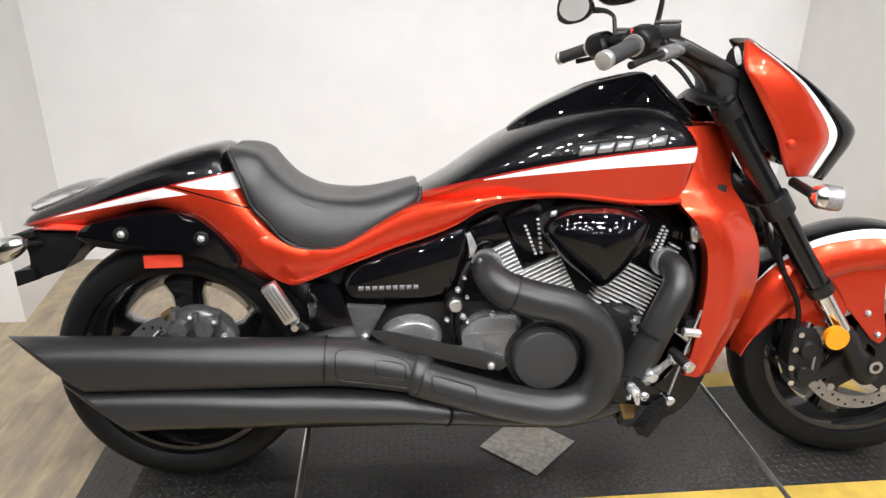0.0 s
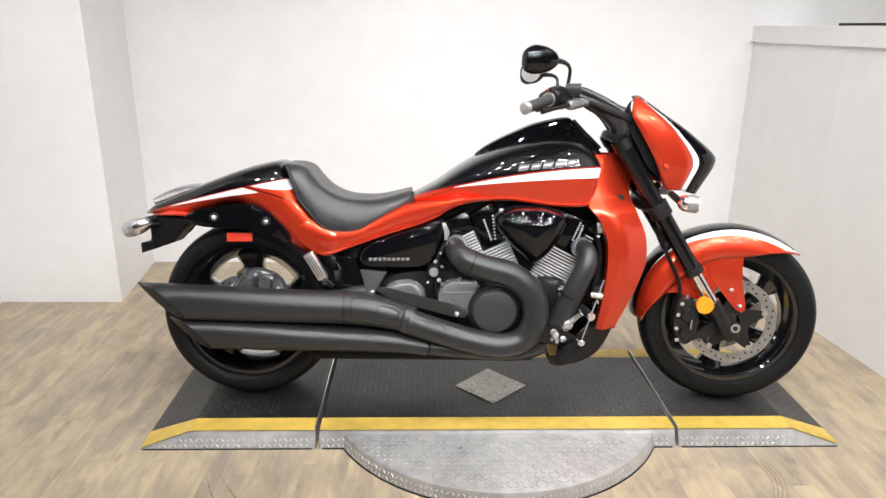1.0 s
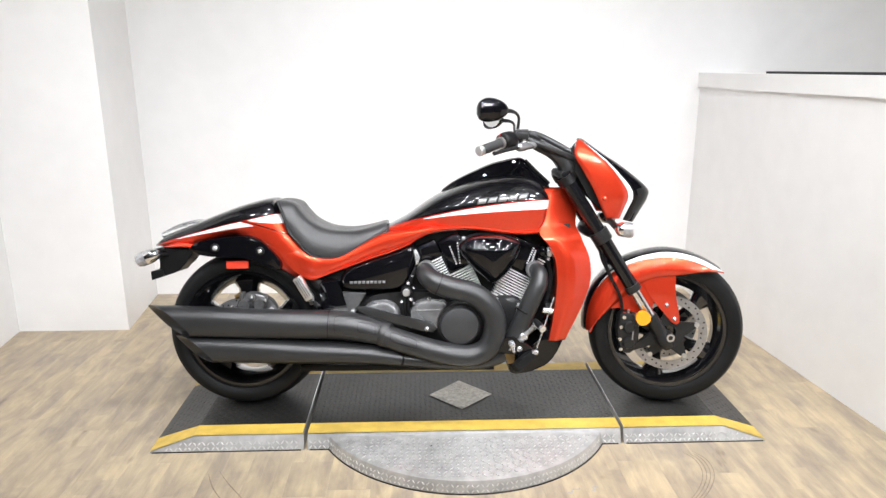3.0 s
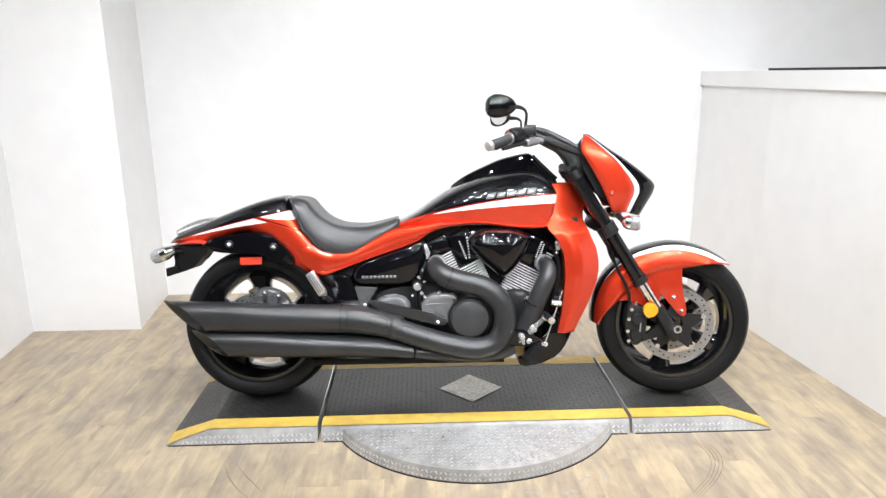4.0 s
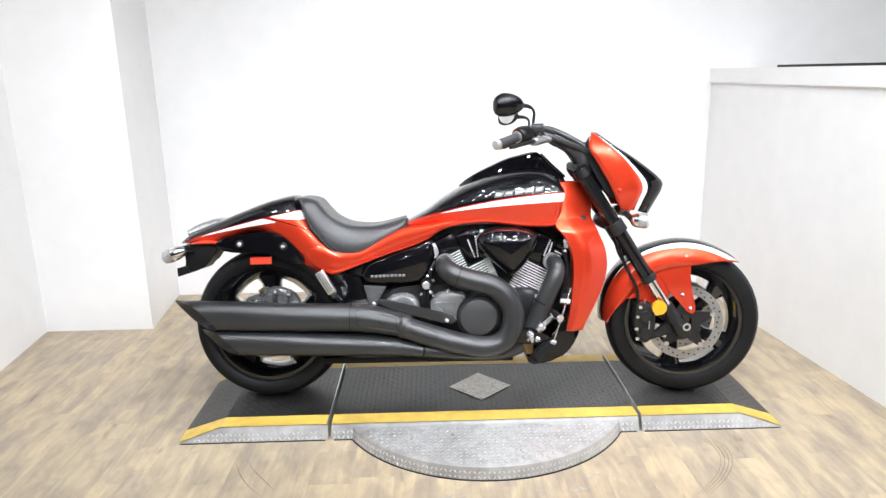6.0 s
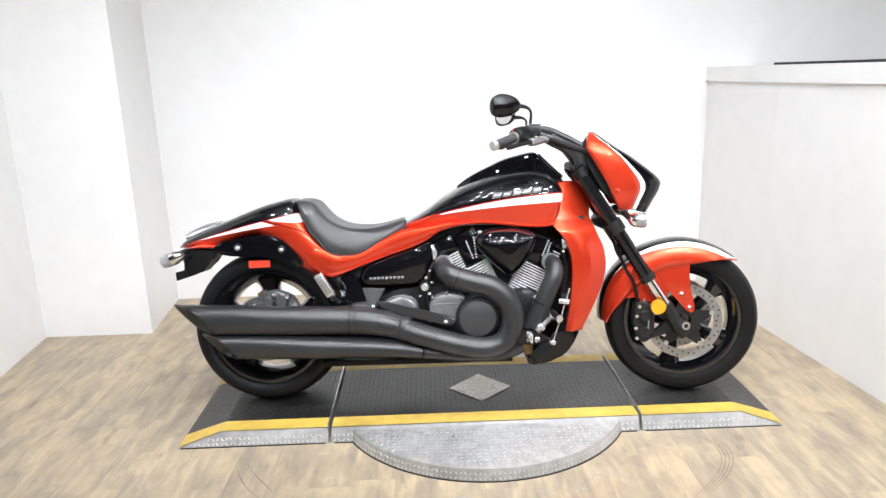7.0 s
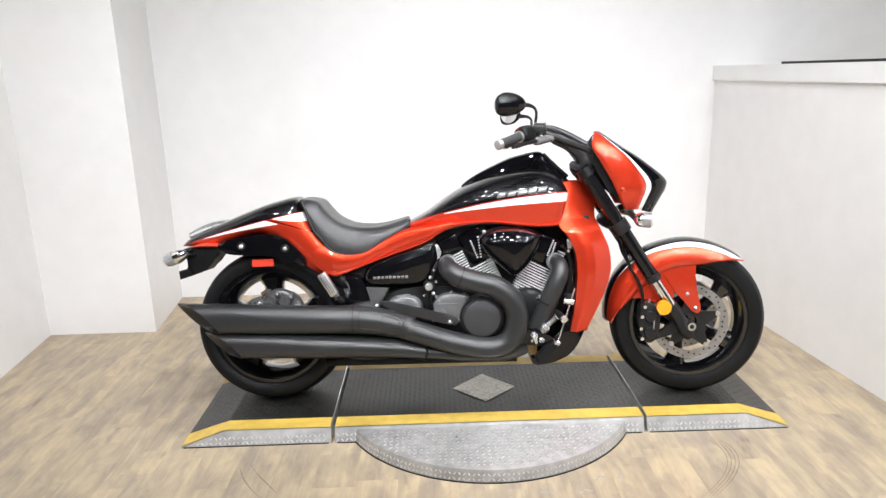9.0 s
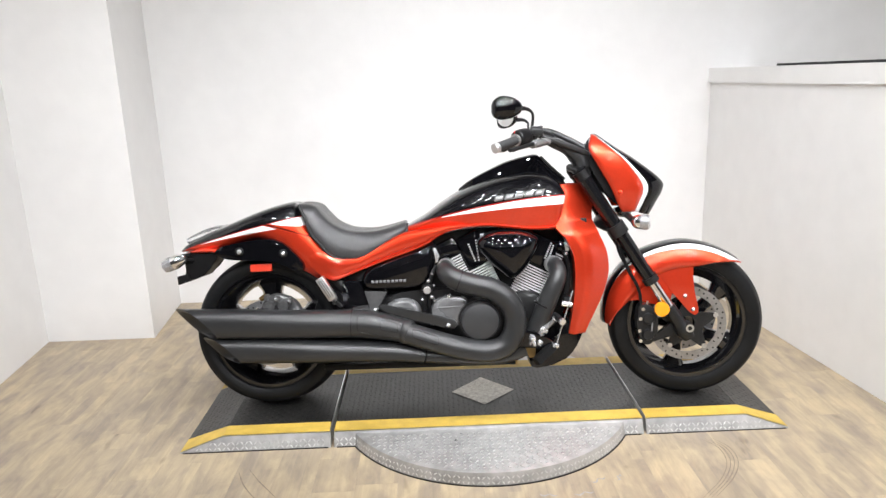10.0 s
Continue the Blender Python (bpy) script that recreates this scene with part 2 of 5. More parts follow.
# ---------------------------------------------------------------- mesh helpers
def part(name, bm, material, parent=None, label="", smooth=40, solid=0.0):
    bmesh.ops.recalc_face_normals(bm, faces=bm.faces)
    me = bpy.data.meshes.new(name)
    bm.to_mesh(me)
    bm.free()
    me.materials.append(material)
    if smooth:
        for poly in me.polygons:
            poly.use_smooth = True
        me.set_sharp_from_angle(angle=radians(smooth))
    ob = new(name, me)
    if parent:
        ob.parent = parent
    if label:
        tagged(ob, label)
    if solid:
        mod = ob.modifiers.new("thickness", "SOLIDIFY")
        mod.thickness, mod.offset = solid, 0
    return ob


def thing(name, label, category, group="", at=None):
    ob = new(name)
    ob.empty_display_size = 0.1
    if at is not None:
        ob.matrix_basis = at
    return tagged(ob, label, category, group)


def box(bm, x0, x1, y0, y1, z0, z1, bevel=0.0):
    made = bmesh.ops.create_cube(bm, size=1)["verts"]
    bmesh.ops.scale(bm, vec=(x1 - x0, y1 - y0, z1 - z0), verts=made)
    bmesh.ops.translate(bm, vec=((x0 + x1) / 2, (y0 + y1) / 2, (z0 + z1) / 2), verts=made)
    if bevel:
        edges = list({e for v in made for e in v.link_edges})
        bmesh.ops.bevel(bm, geom=edges, offset=bevel, segments=2, affect="EDGES", profile=0.6)
    return bm


def boxed(*size, bevel=0.0):
    return box(bmesh.new(), *size, bevel=bevel)


def curve_through(points, per=5):
    """Catmull-Rom through rows of numbers."""
    pts = [np.array(p, float) for p in points]
    pts = [2 * pts[0] - pts[1], *pts, 2 * pts[-1] - pts[-2]]
    out = []
    for a, b, c, d in zip(pts, pts[1:], pts[2:], pts[3:]):
        for k in range(per):
            t = k / per
            out.append(0.5 * (2 * b + (c - a) * t + (2 * a - 5 * b + 4 * c - d) * t * t + (3 * b - a - 3 * c + d) * t**3))
    return [tuple(float(v) for v in p) for p in (*out, pts[-2])]


def skin(bm, rings, closed=True, cap=True):
    rows = [[bm.verts.new(Vector(p)) for p in ring] for ring in rings]
    n = len(rows[0])
    for a, b in zip(rows, rows[1:]):
        for k in range(n if closed else n - 1):
            bm.faces.new((a[k], a[(k + 1) % n], b[(k + 1) % n], b[k]))
    if cap and closed:
        bm.faces.new(rows[0])
        bm.faces.new(rows[-1])
    return bm


def hull(sections, n=32, p=0.62, q=0.75, per=4, y=0.0, low=None):
    """A body along the machine. Each section: top x, z; bottom x, z; half width. low: p for the lower half, where it is fuller."""
    rings = []
    for tx, tz, bx, bz, hw in curve_through(sections, per):
        ring = []
        for k in range(n):
            a = 2 * math.pi * (k + 0.5) / n
            c, s = math.cos(a), math.sin(a)
            u = 0.5 + 0.5 * math.copysign(abs(s) ** q, s)
            ring.append((bx + (tx - bx) * u, y + max(hw, 0.004) * math.copysign(abs(c) ** (low if low and s < 0 else p), c), bz + (tz - bz) * u))
        rings.append(ring)
    return skin(bmesh.new(), rings)


def shell(rows, per=4):
    """A mirrored body: each row holds points (x, half width, z) from the middle of the top down to the middle of the underside."""
    k = len(rows[0])
    rings = []
    for flat in curve_through([[v for p in row for v in p] for row in rows], per):
        pts = [flat[3 * j:3 * j + 3] for j in range(k)]
        near = [(x, -max(y, 0.0), z) for x, y, z in pts]
        rings.append(near + [(x, max(y, 0.0), z) for x, y, z in pts[-2:0:-1]])
    return skin(bmesh.new(), rings)


def tube(points, radius, n=16, per=5, cap=True):
    """A round bar through points (x, y, z); radius one number or one for each point."""
    radii = radius if isinstance(radius, (list, tuple)) else [radius] * len(points)
    rows = curve_through([(*p, r) for p, r in zip(points, radii)], per)
    side, rings = None, []
    for k, row in enumerate(rows):
        here = Vector(row[:3])
        way = (Vector(rows[min(k + 1, len(rows) - 1)][:3]) - Vector(rows[max(k - 1, 0)][:3])).normalized()
        if side is None:
            side = way.orthogonal().normalized()
        side = (side - way * side.dot(way)).normalized()
        up = way.cross(side)
        rings.append([here + row[3] * (math.cos(2 * math.pi * j / n) * side + math.sin(2 * math.pi * j / n) * up) for j in range(n)])
    return skin(bmesh.new(), rings, cap=cap)


def rod(a, b, r, n=12, r2=None):
    return tube([a, b], [r, r if r2 is None else r2], n=n, per=1)


def lathe(profile, cx, cz, n=64, cy=0.0):
    """A closed profile of (radius, y) turned about the wheel's axle."""
    rings = []
    for k in range(n):
        a = 2 * math.pi * k / n
        rings.append([(cx + r * math.cos(a), cy + w, cz + r * math.sin(a)) for r, w in profile])
    bm = skin(bmesh.new(), [*rings, rings[0]], cap=False)
    bmesh.ops.remove_doubles(bm, verts=bm.verts, dist=1e-6)
    return bm


def plate(outline, y0, y1, bevel=0.0):
    """An outline of (x, z) as a plate between y0 and y1."""
    bm = bmesh.new()
    front = [bm.verts.new((x, y0, z)) for x, z in outline]
    back = [bm.verts.new((x, y1, z)) for x, z in outline]
    n = len(outline)
    bm.faces.new(front)
    bm.faces.new(back[::-1])
    for k in range(n):
        bm.faces.new((front[k], back[k], back[(k + 1) % n], front[(k + 1) % n]))
    if bevel:
        rim = [e for e in bm.edges if abs(e.verts[0].co.y - e.verts[1].co.y) < 1e-6]
        bmesh.ops.bevel(bm, geom=rim, offset=bevel, segments=2, affect="EDGES", profile=0.6)
    return bm


def rounded(outline, per=4):
    """A smooth closed outline through the given corners."""
    pts = [np.array(p, float) for p in outline]
    n, out = len(pts), []
    for k in range(n):
        a, b, c, d = pts[k - 1], pts[k], pts[(k + 1) % n], pts[(k + 2) % n]
        for j in range(per):
            t = j / per
            v = 0.5 * (2 * b + (c - a) * t + (2 * a - 5 * b + 4 * c - d) * t * t + (3 * b - a - 3 * c + d) * t**3)
            out.append((float(v[0]), float(v[1])))
    return out


def dome(outline, y0, y1, steps=5, shrink=0.75):
    """A cushion-like cover: the outline at y0 swelling to y1."""
    cx = sum(p[0] for p in outline) / len(outline)
    cz = sum(p[1] for p in outline) / len(outline)
    rings = []
    for k in range(steps + 1):
        a = 0.5 * math.pi * k / steps
        s = 1 - (1 - math.cos(a)) * shrink
        y = y0 + (y1 - y0) * math.sin(a)
        rings.append([(cx + (x - cx) * s, y, cz + (z - cz) * s) for x, z in outline])
    return skin(bmesh.new(), rings)


def grid_skin(rows):
    """A sheet through rows of points."""
    return skin(bmesh.new(), rows, closed=False)


def bolt(at, r=0.009, depth=0.008, parent=None, material=None, steer=None):
    x, y, z = at
    bm = tube([(x, y + depth, z), (x, y - depth * 0.3, z), (x, y - depth * 0.8, z), (x, y - depth * 1.15, z)], [r, r, r * 0.72, r * 0.2], n=10, per=1)
    settled(bm)
    if steer:
        bm.transform(steer @ Matrix.Translation((-0.012, 0, 0)))
    return part("bolt", bm, material or zinc, parent or bike)


# ---------------------------------------------------------------- the room
BACK = 1.67
CEIL, FRONT, HALL = 3.4, -8.0, -6.5


def structure(name, bm, material, label, smooth=0):
    return tagged(part(name, bm, material, None, label, smooth=smooth), kind="structure", category=name.split("_")[0])


floor_slab = structure("floor", boxed(HALL, 5.2, FRONT - 0.2, 2.0, -0.12, -0.008), mat("dark_joint", (0.16, 0.12, 0.08), 0.7), "pale oak plank floor with fine dark joints")
structure("wall_back", boxed(-2.6, 5.2, BACK, BACK + 0.12, -0.05, CEIL), wall_paint, "plain white painted wall behind the motorcycle")


def slanted_wall(points, z0, z1):
    bm = bmesh.new()
    low, high = [bm.verts.new((x, y, z0)) for x, y in points], [bm.verts.new((x, y, z1)) for x, y in points]
    bm.faces.new(low)
    bm.faces.new(high)
    for k in range(len(points)):
        j = (k + 1) % len(points)
        bm.faces.new((low[k], low[j], high[j], high[k]))
    return bm


structure("wall_left", slanted_wall([(-2.374, 1.06), (-2.31, 0.485), (-2.16, -0.95), (-2.36, -0.95), (-2.55, 1.06)], -0.05, CEIL), wall_paint, "plain white painted side wall")
structure("wall_pillar", slanted_wall([(-2.55, 1.046), (-1.772, 1.043), (-1.84, BACK), (-2.55, BACK)], -0.05, CEIL), wall_paint, "white boxed-out wall corner beside the bay")
structure("wall_half", slanted_wall([(1.592, BACK), (1.616, 0.836), (1.70, -0.085), (1.80, -1.1), (2.0, -1.1), (1.78, BACK)], -0.05, 1.297), wall_paint, "white painted half-height partition wall")
structure("trim", slanted_wall([(1.577, BACK), (1.601, 0.836), (1.684, -0.085), (1.784, -1.12), (2.05, -1.12), (1.83, BACK)], 1.297, 1.383), wall_paint, "flat white cap board on the partition wall")
# unseen dark walls, added to darken gloss reflections and cut the bounced light
structure("wall_right", boxed(5.2, 5.32, FRONT, 2.0, -0.05, CEIL), dark_surround, "unseen dark wall added beyond the partition to keep reflections dark")
structure("wall_front", boxed(HALL, 5.2, FRONT - 0.12, FRONT, -0.05, CEIL), dark_surround, "unseen dark wall closing the hall, added to keep reflections dark")
structure("wall_hall", boxed(HALL - 0.12, HALL, FRONT, 2.0, -0.05, CEIL), dark_surround, "unseen dark wall at the hall's end, added to keep reflections dark")
structure("wall_corner", boxed(HALL, -2.6, 1.7, 1.82, -0.05, CEIL), dark_surround, "unseen dark wall beside the bay, added to keep reflections dark")
structure("ceiling", boxed(HALL, 5.32, FRONT - 0.12, 2.0, CEIL, CEIL + 0.12), ceiling_paint, "flat dark ceiling with round lamps")


CAN = 0.25


def fill_spot():
    """An added, unseen can-shaped spot head hanging from the ceiling to brighten walls and bike; it shines along its
    own -z.
    """
    lamp = thing("ceiling_lamp", "unseen black can spotlight added under the ceiling to brighten the bay, switched on", "lamp", "spotlights under the ceiling")
    bm = lathe([(0.094, 0.0), (0.104, 0.0), (0.104, CAN), (0.094, CAN)], 0, 0, 24)
    bm.transform(pose(0, 0, 0, -90, 0, 0))
    part("housing", bm, ceiling_paint, lamp)
    bm = bmesh.new()
    bmesh.ops.create_circle(bm, cap_ends=True, segments=20, radius=0.085)
    bmesh.ops.translate(bm, vec=(0, 0, -0.012), verts=bm.verts)
    part("diffuser", bm, fill_spot_glow, lamp, "glowing white diffuser", smooth=0)
    part("back_plate", tube([(0, 0, 0.0), (0, 0, 0.006), (0, 0, 0.02)], [0.104, 0.104, 0.05], 24, 1), ceiling_paint, lamp)
    part("stem", rod((0, 0, 0.015), (0, 0, 0.36), 0.012), ceiling_paint, lamp)
    return lamp


first_lamp = None
for row, (y, across, count) in enumerate(((-1.6, 4.0, 6), (-3.0, 4.4, 6))):
    for k in range(count):
        x = -0.25 + across * ((k + 0.5) / count - 0.5) + 0.12 * (row % 2)
        eye = Vector((x, y, CEIL - 0.16))
        place = look(eye, ((0.6, -0.6)[row] * x, 1.0, 0.50))
        if first_lamp is None:
            first_lamp = fill_spot()
            first_lamp.matrix_basis = place
        else:
            copy_thing(first_lamp, place)


def ceiling_lamp():
    lamp = thing("ceiling_lamp", "small round white ceiling lamp, switched on", "lamp", "lamps in the ceiling")
    part("housing", lathe([(0.042, 0.0), (0.058, 0.0), (0.054, 0.016), (0.042, 0.018)], 0, 0, 20), ceiling_paint, lamp)
    bm = bmesh.new()
    bmesh.ops.create_circle(bm, cap_ends=True, segments=16, radius=0.042)
    for v in bm.verts:
        v.co = Vector((v.co.x, 0.008, v.co.y))
    part("diffuser", bm, lamp_glow, lamp, "glowing white diffuser", smooth=0)
    return lamp


first_lamp = None
for ix in range(5):
    for iy in range(6):
        place = pose(-1.25 + 0.92 * ix + 0.3 * (iy % 2), -6.1 + 1.15 * iy, CEIL - 0.002, -90, 0, 0)
        if first_lamp is None:
            first_lamp = ceiling_lamp()
            first_lamp.matrix_basis = place
        else:
            copy_thing(first_lamp, place)

# ---------------------------------------------------------------- the stand
H = 0.055
PX0, PX1, PF, PB, BEND = -1.18, 1.20, -0.250, 0.405, 0.165


def deck_section(x0, x1, ramp_left, ramp_right):
    """One length of the low stand: deck with yellow edges, steel front; the end lengths run down to the floor."""
    stand = thing("stand_section", "low black tread-plate stand section with yellow painted edges", "stand", "sections of the stand")
    rows = []
    if ramp_left:
        rows.append((x0, 0.003))
    rows.append((x0 + BEND if ramp_left else x0, H))
    rows.append((x1 - BEND if ramp_right else x1, H))
    if ramp_right:
        rows.append((x1, 0.003))

    def strip(y0, y1, lift):
        bm = bmesh.new()
        for (xa, za), (xb, zb) in zip(rows, rows[1:]):
            ya, yb = (0.022 * (1 - z / H) if y0 < PF + 0.05 else 0.0 for z in (za, zb))
            wa, wb = (0.022 * (1 - z / H) if y1 > PB - 0.05 else 0.0 for z in (za, zb))
            vs = [bm.verts.new(v) for v in ((xa, y0 - ya, za + lift), (xb, y0 - yb, zb + lift), (xb, y1 + wb, zb + lift), (xa, y1 + wa, za + lift))]
            bm.faces.new(vs)
        bmesh.ops.remove_doubles(bm, verts=bm.verts, dist=1e-5)
        return bm

    # closed body
    out = [(x, z) for x, z in rows] + [(x1, 0.0), (x0, 0.0)]
    bm = bmesh.new()
    front = [bm.verts.new((x, PF + (0.022 if z > 0.02 else 0.0), z)) for x, z in out]
    back = [bm.verts.new((x, PB - (0.022 if z > 0.02 else 0.0), z)) for x, z in out]
    bm.faces.new(front)
    bm.faces.new(back[::-1])
    for k in range(len(out)):
        j = (k + 1) % len(out)
        bm.faces.new((front[k], back[k], back[j], front[j]))
    part("frame", bm, deck_steel, stand, "worn bare steel tread-plate edge", smooth=0)
    # black strip paints the shadow line where the edge meets the floor
    part("gap_shade", boxed(x0 + 0.01, x1 - 0.01, PF - 0.0022, PF + 0.02, 0.0, 0.0035), plastic, stand, "black strip standing in for the shadow gap under the edge", smooth=0)
    part("deck", strip(PF + 0.10, PB - 0.10, 0.003), deck_black, stand, smooth=0)
    part("edge_stripe", strip(PF + 0.023, PF + 0.10, 0.004), deck_yellow, stand, "yellow painted edge stripe", smooth=0)
    part("edge_stripe", strip(PB - 0.10, PB - 0.023, 0.004), deck_yellow, stand, "yellow painted edge stripe", smooth=0)
    return stand


section_left = deck_section(PX0, -0.597, True, False)
section_mid = deck_section(-0.583, 0.629, False, False)
section_right = deck_section(0.641, PX1, False, True)
part("edge_strip", boxed(-0.601, -0.5965, PF + 0.03, PB - 0.03, H - 0.004, H + 0.0075, bevel=0.001), alloy, section_left, "bare metal strip along the joint", smooth=0)
part("edge_strip", boxed(0.6405, 0.6435, PF + 0.03, PB - 0.03, H - 0.004, H + 0.0065, bevel=0.001), alloy, section_right, "bare metal strip along the joint", smooth=0)
bm = bmesh.new()
vs = [bm.verts.new((x, y, H + 0.0065)) for x, y in ((-0.112, 0.068), (0.022, -0.062), (0.158, 0.068), (0.024, 0.205))]
bm.faces.new(vs)
part("marker_plate", bm, worn_plate, section_mid, "bare steel diamond-shaped plate", smooth=0)

turntable = thing("turntable", "round steel tread-plate turntable under the stand", "turntable")
part("disc", tube([(0.027, 0.05, 0.0), (0.027, 0.05, 0.001), (0.027, 0.05, 0.046), (0.027, 0.05, 0.047)], [0.608, 0.608, 0.596, 0.594], n=96, per=1), deck_steel, turntable, smooth=30)


# dark ring drawn in place of the shaded gap below the disc
part("gap_ring", tube([(0.027, 0.05, 0.0), (0.027, 0.05, 0.004)], [0.6105, 0.6105], n=96, per=1), plastic, turntable, "black ring standing in for the shaded gap under the disc", smooth=30)


# ---------------------------------------------------------------- the motorcycle
LEAN, YAW = 9.3, -2.7
bike = thing("motorcycle", "black and orange cruiser motorcycle with white stripes on its stand", "motorcycle", at=pose(0, 0.03, H + 0.005, 0, 0, YAW) @ pose(0, 0, 0, -LEAN, 0, 0))
STEER_WAY = Vector((-math.sin(radians(31.2)), 0, math.cos(radians(31.2))))
STEER_AT = Vector((0.992, 0, 0))
STEER = Matrix.Translation(STEER_AT) @ Matrix.Rotation(radians(-6.0), 4, STEER_WAY) @ Matrix.Translation(-STEER_AT)


def settle(x, y, z):
    """How the body sits over its wheels."""
    return (0.0079 + 1.0094 * x - 0.0437 * y - 0.0036 * z - 0.0305 * x * x + 0.0175 * x * z - 0.0138 * x * y + 0.001 * z * z, y,
            -0.0228 + 0.0364 * x + 0.0396 * y + 1.0011 * z - 0.0011 * x * x - 0.0298 * x * z - 0.0112 * x * y + 0.0184 * z * z)


def settled(bm):
    for v in bm.verts:
        v.co = settle(*v.co)


def bp(name, bm, material, parent=None, label="", smooth=40, solid=0.0, steer=False, fit=True):
    if fit:
        settled(bm)
    if steer:
        bm.transform(Matrix.Translation((-0.012 if fit else 0.0, 0, 0)))
        bm.transform(STEER)
    return part(name, bm, material, parent or bike, label, smooth, solid)


RX, RZ, RR = -0.858, 0.318, 0.316
FX, FZ, FR = 0.867, 0.312, 0.311


def tyre_profile(r, half, rim):
    """Bead, bulging sidewall, a shoulder and the round tread between the shoulders."""
    wall = [(rim, 0.76 * half), (rim + 0.004, 0.90 * half), (rim + 0.3 * (r - rim), 1.0 * half), (rim + 0.52 * (r - rim), 0.985 * half), (rim + 0.68 * (r - rim), 0.94 * half)]
    tread = [(r - 0.30 * (r - rim) * abs(k / 8) ** 2.4, 0.93 * half * k / 8) for k in range(-8, 9)]
    return [(a, -b) for a, b in wall] + tread + wall[::-1]


def wheel(name, cx, cz, r, half, rim, spokes, first, hub, steer, stout=1.0):
    tyre = bp(name, lathe(tyre_profile(r, half, rim), cx, cz, 80), rubber, label="black rubber tyre on a gloss black cast wheel", steer=steer, fit=False)
    h = half * 0.80
    ring = lathe([(rim + 0.004, -h), (rim + 0.004, -h + 0.012), (rim - 0.014, -h + 0.02), (rim - 0.032, -h * 0.35), (rim - 0.032, h * 0.35), (rim - 0.014, h - 0.02),
                  (rim + 0.004, h - 0.012), (rim + 0.004, h), (rim - 0.012, h), (rim - 0.026 - 0.018 * stout, h * 0.4), (rim - 0.026 - 0.018 * stout, -h * 0.4), (rim - 0.012, -h)], cx, cz, 80)
    bp("rim", ring, rim_black, tyre, "gloss black cast rim", steer=steer, fit=False)
    bp("hub", lathe([(0.012, -hub), (0.045, -hub), (0.06, -hub * 0.6), (0.06, hub * 0.6), (0.045, hub), (0.012, hub)], cx, cz, 32), rim_black, tyre, steer=steer, fit=False)
    for k in range(spokes):
        a0 = radians(first + 360 / spokes * k)
        rings = []
        for r0, wide, thick, sweep in ((0.045, 0.034, 0.5, 0.0), (0.10, 0.026, 0.42, 0.10), (rim - 0.08, 0.028, 0.40, 0.16), (rim - 0.038, 0.046, 0.42, 0.20)):
            a = a0 + sweep
            out, side = Vector((math.cos(a), 0, math.sin(a))), Vector((-math.sin(a), 0, math.cos(a)))
            c = Vector((cx, 0, cz)) + out * r0
            t = half * thick
            rings.append([c + side * wide * stout * sx + Vector((0, t * sy, 0)) for sx, sy in ((-1, -0.5), (-0.6, -1), (0.6, -1), (1, -0.5), (1, 0.5), (0.6, 1), (-0.6, 1), (-1, 0.5))])
        bp("spoke", skin(bmesh.new(), rings), rim_black, tyre, steer=steer, fit=False, smooth=50)
    return tyre


wheel("rear_wheel", RX, RZ, RR, 0.116, 0.238, 5, 82, 0.10, False, 1.35)
wheel("front_wheel", FX, FZ, FR, 0.064, 0.234, 5, 31, 0.06, True)


def rotor(cx, cz, y, r_out, r_in, steer, bolts=5):
    bm = lathe([(r_out, y - 0.0025), (r_out, y + 0.0025), (r_in, y + 0.0025), (r_in, y - 0.0025)], cx, cz, 64)
    disc = bp("brake_disc", bm, disc_steel, label="drilled steel brake disc", steer=steer, fit=False, smooth=30)
    carrier = lathe([(0.066, y - 0.004), (0.066, y + 0.004), (0.030, y + 0.012), (0.030, y - 0.004)], cx, cz, 40)
    bp("carrier", carrier, case_black, disc, steer=steer, fit=False)
    for k in range(bolts):
        a = 2 * math.pi * k / bolts + 0.3
        x, z = cx + (r_in - 0.004) * math.cos(a), cz + (r_in - 0.004) * math.sin(a)
        o, w = Vector((math.cos(a), 0, math.sin(a))), Vector((-math.sin(a), 0, math.cos(a)))
        c = Vector((cx, y, cz))
        foot = [c + o * 0.060 + w * 0.030, c + o * (r_in - 0.012) + w * 0.013, c + o * (r_in + 0.004), c + o * (r_in - 0.012) - w * 0.013, c + o * 0.060 - w * 0.030]
        bp("carrier_arm", plate([(v.x, v.z) for v in foot], y - 0.0045, y + 0.003, 0.001), case_black, disc, steer=steer, fit=False, smooth=0)
        bp("button", rod((x, y - 0.007, z), (x, y + 0.006, z), 0.010, 10), alloy, disc, steer=steer, fit=False)
    holes = bmesh.new()
    for k in range(40):
        a = 2 * math.pi * k / 40
        r = r_in + (r_out - r_in) * (0.3, 0.52, 0.74)[k % 3]
        m = Matrix.Translation((cx + r * math.cos(a), y - 0.003, cz + r * math.sin(a))) @ Matrix.Rotation(math.pi / 2, 4, "X")
        bmesh.ops.create_circle(holes, cap_ends=True, segments=8, radius=0.0038, matrix=m)
    tagged(bp("drilling", holes, plastic, disc, steer=steer, fit=False, smooth=0), kind="stuff")
    return disc


rotor(FX, FZ, -0.078, 0.153, 0.119, True)
rotor(FX, FZ, 0.078, 0.153, 0.119, True)
rotor(RX, RZ, -0.125, 0.135, 0.095, False)


def solve3(pts, y=-0.13):
    """The parabola through three places of the body's side."""
    (x0, _, z0), (x1, _, z1), (x2, _, z2) = (settle(x, y, z) for x, z in pts)
    m = np.array([[1, x0, x0 * x0], [1, x1, x1 * x1], [1, x2, x2 * x2]])
    return tuple(float(v) for v in np.linalg.solve(m, np.array([z0, z1, z2])))


